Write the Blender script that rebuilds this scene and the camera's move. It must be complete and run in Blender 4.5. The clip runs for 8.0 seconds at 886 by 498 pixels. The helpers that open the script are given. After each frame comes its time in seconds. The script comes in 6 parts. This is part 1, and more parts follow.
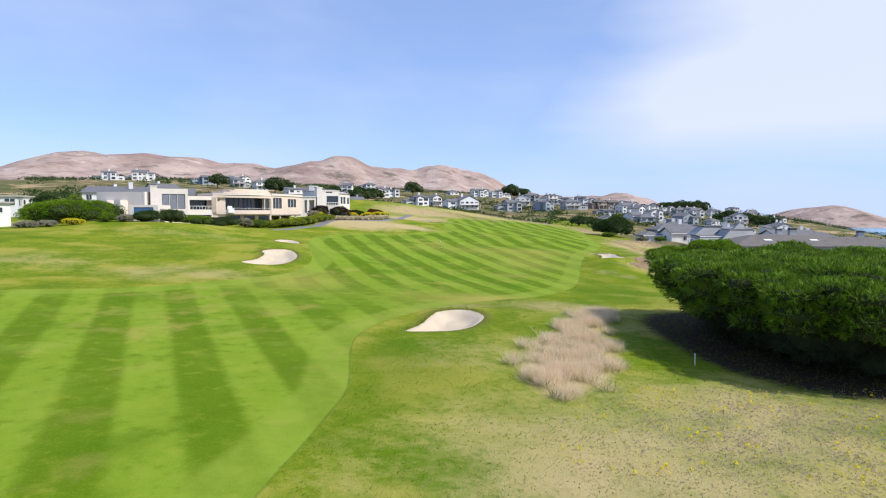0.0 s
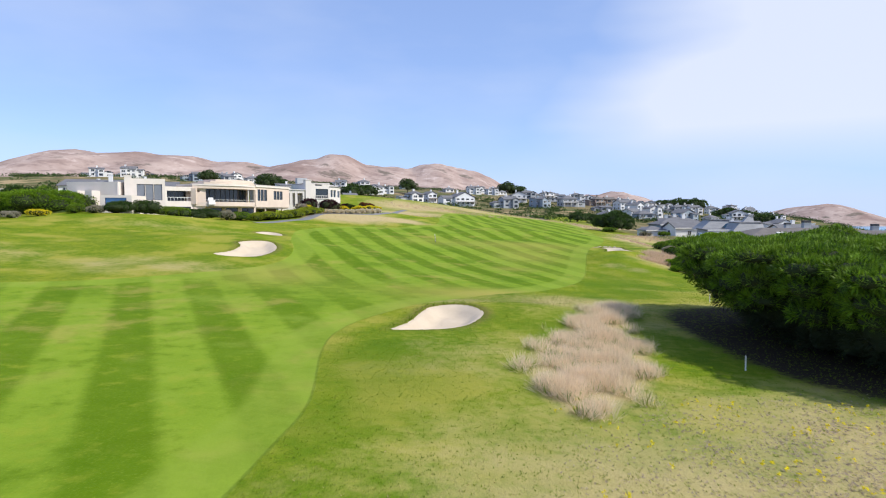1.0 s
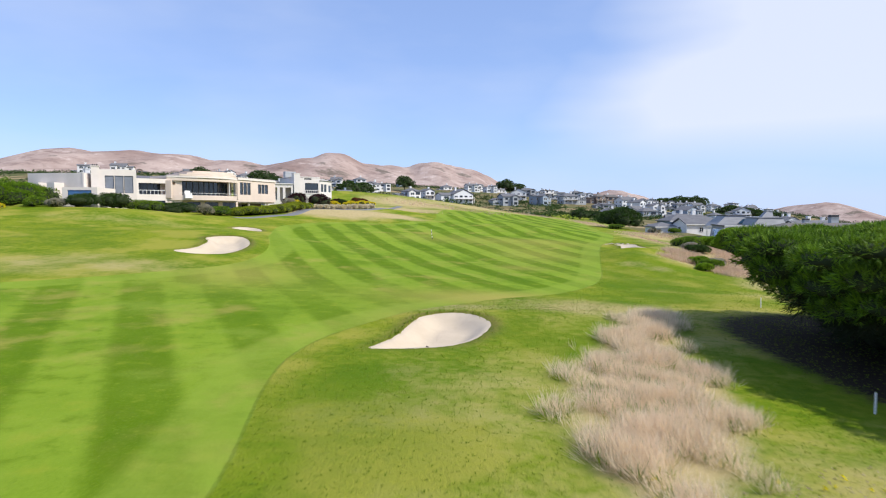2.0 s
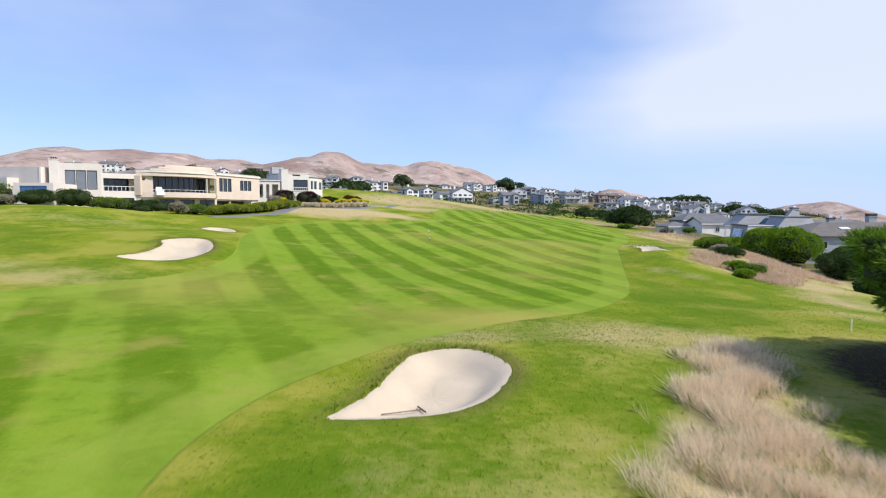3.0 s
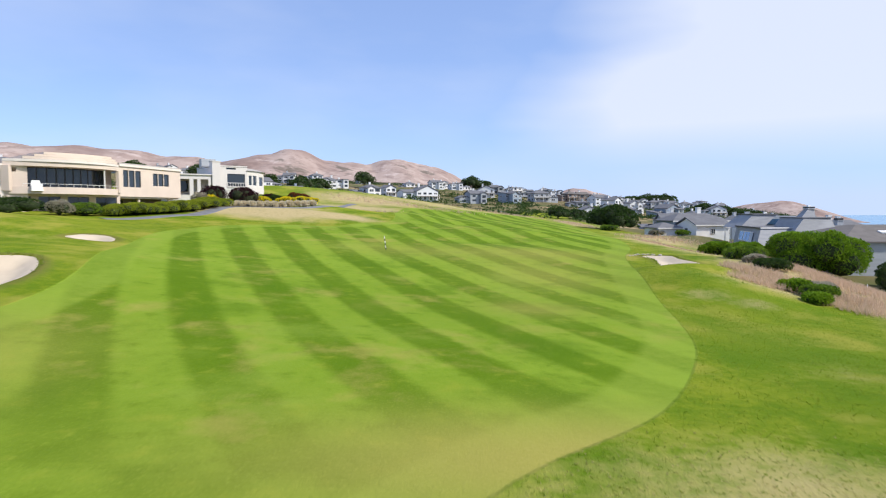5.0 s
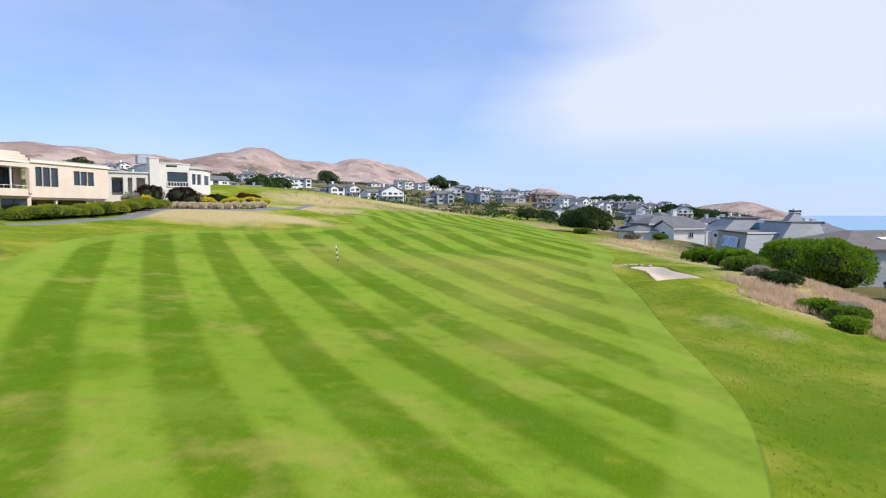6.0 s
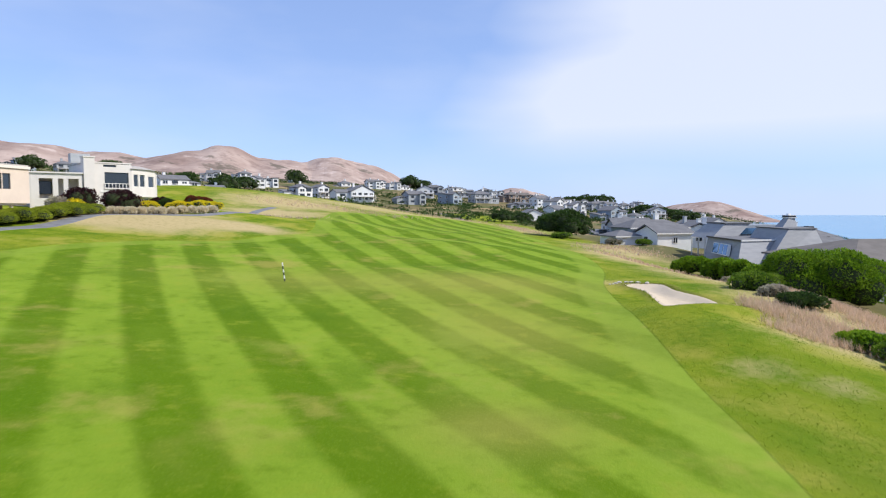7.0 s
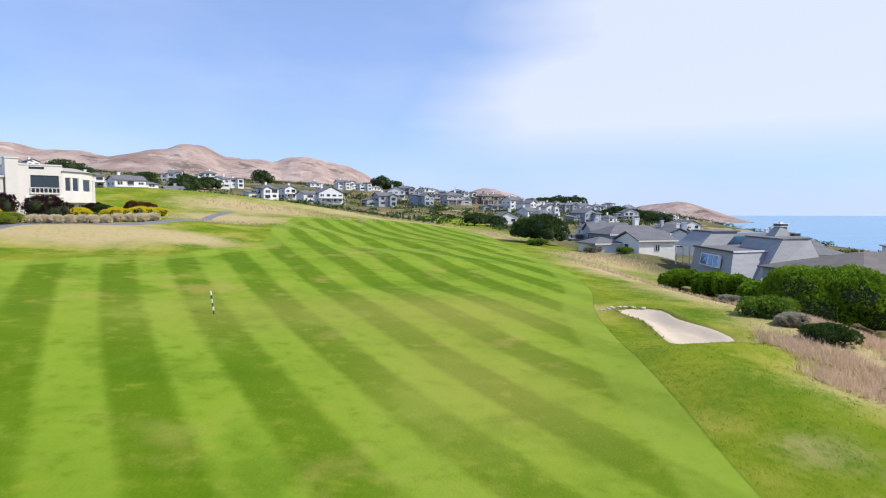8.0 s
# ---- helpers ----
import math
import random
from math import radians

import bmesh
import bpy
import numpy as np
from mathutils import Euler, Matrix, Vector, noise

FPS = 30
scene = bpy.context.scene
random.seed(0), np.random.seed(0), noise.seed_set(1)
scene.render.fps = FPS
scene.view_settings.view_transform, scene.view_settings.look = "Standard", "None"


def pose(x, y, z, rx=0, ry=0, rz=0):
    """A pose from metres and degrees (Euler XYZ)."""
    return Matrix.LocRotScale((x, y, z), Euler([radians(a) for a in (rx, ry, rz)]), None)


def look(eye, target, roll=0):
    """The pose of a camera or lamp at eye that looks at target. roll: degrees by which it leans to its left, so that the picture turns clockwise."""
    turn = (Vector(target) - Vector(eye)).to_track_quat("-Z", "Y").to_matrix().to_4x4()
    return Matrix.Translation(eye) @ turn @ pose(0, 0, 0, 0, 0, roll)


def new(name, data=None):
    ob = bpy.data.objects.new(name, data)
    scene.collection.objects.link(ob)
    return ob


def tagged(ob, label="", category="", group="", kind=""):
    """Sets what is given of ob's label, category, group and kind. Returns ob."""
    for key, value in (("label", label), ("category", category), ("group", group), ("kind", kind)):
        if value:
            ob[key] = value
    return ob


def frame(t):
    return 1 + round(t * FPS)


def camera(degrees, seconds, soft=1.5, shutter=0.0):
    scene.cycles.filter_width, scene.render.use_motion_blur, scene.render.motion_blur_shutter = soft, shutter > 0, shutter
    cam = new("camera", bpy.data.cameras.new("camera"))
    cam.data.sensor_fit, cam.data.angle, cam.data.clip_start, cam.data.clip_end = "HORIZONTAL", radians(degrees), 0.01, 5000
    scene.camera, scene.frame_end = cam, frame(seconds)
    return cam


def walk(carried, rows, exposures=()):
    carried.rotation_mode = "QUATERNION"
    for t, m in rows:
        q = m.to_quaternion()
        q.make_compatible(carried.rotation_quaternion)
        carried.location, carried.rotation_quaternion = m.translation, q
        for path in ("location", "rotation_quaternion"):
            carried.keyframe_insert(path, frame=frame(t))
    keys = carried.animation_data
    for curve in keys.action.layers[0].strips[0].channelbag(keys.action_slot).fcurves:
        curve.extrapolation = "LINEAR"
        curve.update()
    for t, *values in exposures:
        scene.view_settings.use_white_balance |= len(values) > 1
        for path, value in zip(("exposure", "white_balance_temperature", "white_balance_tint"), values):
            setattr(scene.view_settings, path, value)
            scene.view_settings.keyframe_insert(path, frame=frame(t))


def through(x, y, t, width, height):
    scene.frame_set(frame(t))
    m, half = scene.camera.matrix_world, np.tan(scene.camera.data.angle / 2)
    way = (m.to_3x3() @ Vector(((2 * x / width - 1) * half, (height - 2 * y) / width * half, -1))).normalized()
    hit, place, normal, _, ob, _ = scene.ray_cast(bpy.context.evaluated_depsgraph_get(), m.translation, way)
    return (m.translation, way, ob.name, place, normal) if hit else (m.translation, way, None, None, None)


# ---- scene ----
cam = camera(71.4, 8.0, soft=1.1, shutter=0.35)
METRES, EYE, TILT, LEAN, TURN = 86.0, 8.34, 0.7, 3.4, 0.0
ROWS = [
    (0.0, 0.0, 0.0, 0.0, 0.25, -4.15, -3.45),
    (0.5, 0.0017, 0.0436, -0.0102, 0.01, -4.17, -3.43),
    (1.0, 0.0036, 0.0983, -0.0212, -0.17, -4.19, -3.4),
    (2.5, 0.0071, 0.2973, -0.0378, -0.42, -4.29, -3.33),
    (3.0, 0.0072, 0.3685, -0.039, -0.49, -4.31, -3.32),
    (3.5, 0.008, 0.438, -0.0394, -0.55, -4.33, -3.26),
    (4.0, 0.0096, 0.5046, -0.0401, -0.86, -4.33, -3.25),
    (4.5, 0.0121, 0.5706, -0.0406, -2.13, -4.29, -3.28),
    (6.0, 0.0314, 0.7617, -0.0339, -6.85, -4.06, -3.51),
    (6.5, 0.0407, 0.8216, -0.0284, -8.04, -4.04, -3.53),
    (7.0, 0.0513, 0.8809, -0.0224, -9.39, -3.98, -3.55),
    (7.5, 0.064, 0.938, -0.0148, -10.69, -3.91, -3.59),
    (8.0, 0.0762, 0.9895, -0.0075, -11.96, -3.83, -3.63),
]
walk(cam, [(t, pose(0, 0, EYE, TILT, LEAN, TURN) @ pose(METRES * x, METRES * y, METRES * z, 90 + pitch, roll, yaw)) for t, x, y, z, yaw, pitch, roll in ROWS], exposures=[(0, 0.0), (8, 0.0)])

# ---- light: a clear, slightly veiled afternoon over the sea ----
SUN_FROM = Vector((0.65, -0.24, 0.70)).normalized()
world = bpy.data.worlds.new("sky")
scene.world = world
world.use_nodes = True
wn, wl = world.node_tree.nodes, world.node_tree.links
wn.clear()
w_out = wn.new("ShaderNodeOutputWorld")
w_bg = wn.new("ShaderNodeBackground")
w_sky = wn.new("ShaderNodeTexSky")
w_sky.sky_type, w_sky.sun_disc = "NISHITA", False
w_sky.sun_elevation = math.asin(SUN_FROM.z)
w_sky.sun_rotation = math.atan2(SUN_FROM.x, SUN_FROM.y)
w_sky.air_density, w_sky.dust_density, w_sky.ozone_density = 1.0, 0.0, 3.0
w_co = wn.new("ShaderNodeTexCoord")
w_sep = wn.new("ShaderNodeSeparateXYZ")
wl.new(w_co.outputs["Generated"], w_sep.inputs[0])


def w_math(op, a, b=None, clamp=False):
    n = wn.new("ShaderNodeMath")
    n.operation, n.use_clamp = op, clamp
    for k, v in enumerate((a, b)):
        if v is None:
            continue
        if isinstance(v, (int, float)):
            n.inputs[k].default_value = v
        else:
            wl.new(v, n.inputs[k])
    return n.outputs[0]


# below the horizon the sky keeps the horizon's colour
w_up = w_math("MAXIMUM", w_sep.outputs[2], 0.015)
w_dir = wn.new("ShaderNodeCombineXYZ")
for k, v in enumerate((w_sep.outputs[0], w_sep.outputs[1], w_up)):
    wl.new(v, w_dir.inputs[k])
wl.new(w_dir.outputs[0], w_sky.inputs[0])
# thin high cloud: a broad bank over the sea, torn veils elsewhere
w_map = wn.new("ShaderNodeMapping")
w_map.inputs["Scale"].default_value = (1.6, 1.6, 5.0)
wl.new(w_dir.outputs[0], w_map.inputs[0])
w_n1 = wn.new("ShaderNodeTexNoise")
w_n1.inputs["Scale"].default_value, w_n1.inputs["Detail"].default_value, w_n1.inputs["Roughness"].default_value = 1.1, 4, 0.45
wl.new(w_map.outputs[0], w_n1.inputs["Vector"])
w_n2 = wn.new("ShaderNodeTexNoise")
w_n2.inputs["Scale"].default_value, w_n2.inputs["Detail"].default_value = 1.7, 5
wl.new(w_map.outputs[0], w_n2.inputs["Vector"])
w_side = w_math("MULTIPLY", w_math("SUBTRACT", w_sep.outputs[0], 0.20), 4.2)
w_bank = w_math("ADD", w_side, w_math("MULTIPLY", w_math("SUBTRACT", w_n1.outputs[0], 0.5), 3.0))
w_bank = w_math("SUBTRACT", w_bank, w_math("MULTIPLY", w_sep.outputs[2], 1.6))
w_bank = w_math("ADD", w_bank, 0.35, clamp=True)
w_low = w_math("MULTIPLY", w_math("SUBTRACT", w_sep.outputs[2], 0.055), 14.0, clamp=True)
w_bank = w_math("MULTIPLY", w_bank, w_low)
w_veil = w_math("MULTIPLY", w_math("SUBTRACT", w_n2.outputs[0], 0.42), 1.3, clamp=True)
w_mask = w_math("MAXIMUM", w_math("MULTIPLY", w_bank, 0.85), w_math("MULTIPLY", w_veil, 0.55))
# sea haze thickens towards the horizon, and a faint one lies over all
w_haze = w_math("SUBTRACT", 0.80, w_math("MULTIPLY", w_up, 3.4), clamp=True)
w_haze = w_math("MAXIMUM", w_haze, 0.42)
w_mix = wn.new("ShaderNodeMix")
w_mix.data_type = "RGBA"
wl.new(w_mask, w_mix.inputs["Factor"])
w_tint = wn.new("ShaderNodeMix")
w_tint.data_type, w_tint.blend_type = "RGBA", "MULTIPLY"
w_tint.inputs["Factor"].default_value = 1.0
wl.new(w_sky.outputs[0], w_tint.inputs[6])
w_tint.inputs[7].default_value = (1.2, 1.32, 1.62, 1)
w_dim = wn.new("ShaderNodeMix")
w_dim.data_type = "RGBA"
wl.new(w_haze, w_dim.inputs["Factor"])
wl.new(w_tint.outputs[2], w_dim.inputs[6])
w_dim.inputs[7].default_value = (4.9, 6.6, 11.2, 1)
wl.new(w_dim.outputs[2], w_mix.inputs[6])
w_mix.inputs[7].default_value = (8.2, 8.8, 10.4, 1)      # sunlit cloud, in the sky's own units
wl.new(w_mix.outputs[2], w_bg.inputs[0])
w_bg.inputs["Strength"].default_value = 0.10
wl.new(w_bg.outputs[0], w_out.inputs[0])

sun = new("sun", bpy.data.lights.new("sun", "SUN"))
sun.data.energy, sun.data.angle, sun.data.color = 4.7, radians(0.6), (1.0, 0.95, 0.86)
sun.matrix_world = look((0, 0, 200), Vector((0, 0, 200)) - SUN_FROM)

# ---- materials ----
def node_mat(name):
    m = bpy.data.materials.new(name)
    m.use_nodes = True
    nt = m.node_tree
    return m, nt, nt.nodes["Principled BSDF"]


def n_math(nt, op, a, b=None, c=None, clamp=False):
    n = nt.nodes.new("ShaderNodeMath")
    n.operation, n.use_clamp = op, clamp
    for k, v in enumerate((a, b, c)):
        if v is None:
            continue
        if isinstance(v, (int, float)):
            n.inputs[k].default_value = v
        else:
            nt.links.new(v, n.inputs[k])
    return n.outputs[0]


def n_mix(nt, fac, a, b):
    n = nt.nodes.new("ShaderNodeMix")
    n.data_type = "RGBA"
    for k, v in ((0, fac), (6, a), (7, b)):
        if isinstance(v, tuple):
            n.inputs[k].default_value = (*v, 1)
        elif isinstance(v, (int, float)):
            n.inputs[k].default_value = v
        else:
            nt.links.new(v, n.inputs[k])
    return n.outputs[2]


def n_noise(nt, vec, scale, detail=4, rough=0.55, stretch=None):
    n = nt.nodes.new("ShaderNodeTexNoise")
    n.inputs["Scale"].default_value, n.inputs["Detail"].default_value, n.inputs["Roughness"].default_value = scale, detail, rough
    if stretch:
        mp = nt.nodes.new("ShaderNodeMapping")
        mp.inputs["Scale"].default_value = stretch
        nt.links.new(vec, mp.inputs[0])
        vec = mp.outputs[0]
    nt.links.new(vec, n.inputs["Vector"])
    return n.outputs[0]


def n_step(nt, v, lo, hi):
    n = nt.nodes.new("ShaderNodeMapRange")
    n.interpolation_type = "SMOOTHSTEP"
    nt.links.new(v, n.inputs[0])
    n.inputs[1].default_value, n.inputs[2].default_value = lo, hi
    return n.outputs[0]


def n_attr(nt, name):
    n = nt.nodes.new("ShaderNodeAttribute")
    n.attribute_name = name
    return n.outputs["Fac"]


def n_pos(nt):
    return nt.nodes.new("ShaderNodeNewGeometry").outputs["Position"]


def n_bump(nt, bsdf, h, strength, dist):
    b = nt.nodes.new("ShaderNodeBump")
    b.inputs["Strength"].default_value, b.inputs["Distance"].default_value = strength, dist
    nt.links.new(h, b.inputs["Height"])
    nt.links.new(b.outputs[0], bsdf.inputs["Normal"])


def plain(name, a, b, scale=1.2, fine=18.0, rough=0.7, bump=0.25, dist=0.01, metal=0.0, stretch=None, spread=0.0):
    """A surface of colour a with patches and grain of colour b; spread: how far single objects differ."""
    m, nt, p = node_mat(name)
    pos = n_pos(nt)
    big = n_noise(nt, pos, scale, 5, 0.6, stretch)
    small = n_noise(nt, pos, fine, 3, 0.6, stretch)
    f = n_math(nt, "ADD", n_math(nt, "MULTIPLY", n_step(nt, big, 0.32, 0.7), 0.65), n_math(nt, "MULTIPLY", small, 0.35))
    col = n_mix(nt, f, a, b)
    if spread:
        oi = nt.nodes.new("ShaderNodeObjectInfo")
        hsv = nt.nodes.new("ShaderNodeHueSaturation")
        nt.links.new(n_math(nt, "MULTIPLY_ADD", oi.outputs["Random"], spread, 1 - spread / 2), hsv.inputs["Value"])
        nt.links.new(col, hsv.inputs["Color"])
        col = hsv.outputs[0]
    nt.links.new(col, p.inputs["Base Color"])
    p.inputs["Roughness"].default_value, p.inputs["Metallic"].default_value = rough, metal
    if bump:
        n_bump(nt, p, small, bump, dist)
    return m


def leafy(name, light, dark, warm, sheen=0.5, through=0.42):
    """Foliage: every spray a little different, paler and duller in patches."""
    m, nt, p = node_mat(name)
    geo = nt.nodes.new("ShaderNodeNewGeometry")
    big = n_noise(nt, geo.outputs["Position"], 0.5, 4)
    col = n_mix(nt, geo.outputs["Random Per Island"], dark, light)
    col = n_mix(nt, n_math(nt, "MULTIPLY", n_step(nt, big, 0.45, 0.75), 0.6), col, warm)
    nt.links.new(col, p.inputs["Base Color"])
    p.inputs["Roughness"].default_value = sheen
    p.inputs["Specular IOR Level"].default_value = 0.2
    # light shines through the thin leaves
    thin = nt.nodes.new("ShaderNodeBsdfTranslucent")
    nt.links.new(col, thin.inputs["Color"])
    both = nt.nodes.new("ShaderNodeMixShader")
    both.inputs[0].default_value = through
    nt.links.new(p.outputs[0], both.inputs[1])
    nt.links.new(thin.outputs[0], both.inputs[2])
    nt.links.new(both.outputs[0], nt.nodes["Material Output"].inputs["Surface"])
    return m


M_STUCCO = plain("pale_stucco", (.75, .68, .62), (.68, .61, .55), 0.5, 9, 0.85, 0.15)
M_STUCCO_WARM = plain("warm_stucco", (.70, .58, .49), (.62, .51, .43), 0.5, 9, 0.85, 0.15)
M_VILLA = plain("warm_white_stucco", (.70, .655, .625), (.63, .585, .555), 0.5, 9, 0.85, 0.12)
M_WHITE = plain("white_paint", (.8, .79, .77), (.7, .7, .69), 0.6, 8, 0.6, 0.1)
M_GREYWALL = plain("weathered_grey_siding", (.42, .44, .46), (.33, .35, .37), 0.8, 14, 0.8, 0.3, stretch=(0.4, 0.4, 4))
M_BLUEWALL = plain("blue_grey_siding", (.30, .36, .42), (.24, .29, .35), 0.8, 14, 0.75, 0.3, stretch=(0.4, 0.4, 4))
M_BROWNWALL = plain("brown_cedar_siding", (.27, .20, .16), (.2, .15, .12), 0.8, 14, 0.8, 0.3, stretch=(0.4, 0.4, 4))
M_PALEWALL = plain("pale_grey_siding", (.72, .73, .74), (.63, .64, .66), 0.8, 14, 0.75, 0.3, stretch=(0.4, 0.4, 4))
M_SHINGLE = plain("grey_wall_shingles", (.33, .335, .35), (.26, .265, .28), 0.8, 14, 0.8, 0.35, 0.02, stretch=(0.6, 0.6, 3))
M_ROOF = plain("grey_shingles", (.17, .17, .18), (.11, .11, .12), 0.6, 5, 0.9, 0.6, 0.03)
M_ROOF_BROWN = plain("brown_shingles", (.17, .15, .14), (.11, .10, .09), 0.6, 5, 0.9, 0.6, 0.03)
M_FLATROOF = plain("gravel_roof", (.42, .39, .36), (.32, .3, .28), 0.7, 12, 0.95, 0.4)
M_TRIM = plain("pale_trim", (.78, .76, .72), (.7, .68, .64), 1.0, 10, 0.6, 0.05)
M_SLATE = plain("slate_grey_siding", (.25, .28, .32), (.19, .22, .26), 0.8, 14, 0.8, 0.3, stretch=(0.4, 0.4, 4))
M_DARK = plain("dark_frame", (.05, .05, .055), (.03, .03, .035), 1.0, 10, 0.5, 0.05)
M_ASPHALT = plain("cart_path_asphalt", (.20, .20, .215), (.13, .13, .14), 0.8, 25, 0.9, 0.5, 0.01)
M_SAND = plain("bunker_sand", (.57, .475, .355), (.49, .405, .30), 0.7, 16, 0.95, 0.5, 0.03)
M_STONE = plain("pale_stone", (.58, .53, .46), (.44, .40, .34), 3, 20, 0.9, 0.5, 0.02)
M_WOOD = plain("grey_wood", (.3, .25, .2), (.2, .17, .14), 3, 30, 0.8, 0.3)
M_BARK = plain("bark", (.12, .09, .07), (.06, .045, .035), 2, 15, 0.95, 0.8, 0.03, stretch=(3, 3, 0.6))
M_CYPRESS = leafy("cypress_leaf", (.20, .35, .020), (.018, .05, .007), (.21, .31, .03), 0.5, 0.25)
M_BUSH = leafy("sunlit_bush_leaf", (.24, .40, .020), (.07, .15, .010), (.30, .42, .03), 0.5, 0.40)
M_HEDGE = leafy("yellow_green_hedge_leaf", (.40, .46, .035), (.15, .20, .015), (.46, .48, .05), 0.5, 0.42)
M_SHRUB = leafy("shrub_leaf", (.22, .34, .028), (.06, .13, .014), (.28, .36, .04), 0.5, 0.34)
M_DARKSHRUB = leafy("dark_shrub_leaf", (.07, .13, .025), (.020, .045, .012), (.10, .14, .03), 0.5, 0.28)
M_PURPLE = leafy("purple_leaf", (.07, .025, .03), (.025, .010, .014), (.09, .035, .03))
M_YELLOW = leafy("yellow_bloom", (.95, .80, .03), (.62, .54, .03), (.88, .74, .04), 0.6, 0.5)
M_RED = leafy("rust_leaf", (.22, .055, .02), (.10, .03, .015), (.25, .08, .03))
M_STRAW = leafy("straw_grass", (.95, .81, .60), (.68, .54, .37), (.92, .74, .55), 0.8, 0.5)
M_STRAWPALE = leafy("pale_plume_grass", (.85, .78, .6), (.62, .55, .4), (.8, .7, .52), 0.8)
M_TUFT = leafy("rough_grass_blade", (.24, .32, .025), (.10, .18, .008), (.32, .33, .045), 0.7)
M_DRYTUFT = leafy("bleached_blade", (.56, .48, .22), (.34, .30, .11), (.48, .42, .16), 0.8)
M_STRAWBROWN = leafy("tan_bank_grass", (.76, .58, .42), (.50, .37, .25), (.68, .50, .37), 0.8)
# near-black that stands in for the shade deep inside crowns
M_CROWN_SHADE = plain("crown_shade", (.034, .050, .014), (.018, .028, .009), 2, 12, 1.0, 0)
M_WEED = leafy("grey_mauve_weed", (.56, .46, .40), (.38, .30, .25), (.56, .42, .36), 0.8, 0.45)
M_SAGE = leafy("sage_leaf", (.48, .45, .35), (.31, .29, .20), (.50, .40, .33), 0.8, 0.45)

# tower panes: the reflected sky painted on as an opaque grey
M_SKY_GREY = plain("sky_grey_pane", (.22, .235, .27), (.17, .185, .215), 1.0, 10, 0.15, 0)
# half-metallic glass whose base colour carries the blue of the reflected sky
M_SKY_BLUE = plain("sky_blue_pane", (.10, .21, .36), (.08, .17, .30), 1.0, 10, 0.12, 0, metal=0.55)
M_GLASS, _nt, _p = node_mat("window_glass")
_p.inputs["Base Color"].default_value = (.045, .06, .08, 1)
_p.inputs["Roughness"].default_value = 0.06
_p.inputs["Transmission Weight"].default_value = 0.35
_p.inputs["IOR"].default_value = 1.5


def sea_material():
    m, nt, p = node_mat("sea_water")
    pos = n_pos(nt)
    f = n_noise(nt, pos, 0.004, 5, 0.6, (1, 3, 1))
    nt.links.new(n_mix(nt, f, (.05, .22, .42), (.09, .31, .50)), p.inputs["Base Color"])
    p.inputs["Roughness"].default_value = 0.25
    n_bump(nt, p, n_noise(nt, pos, 0.15, 6, 0.6), 0.5, 0.6)
    return m


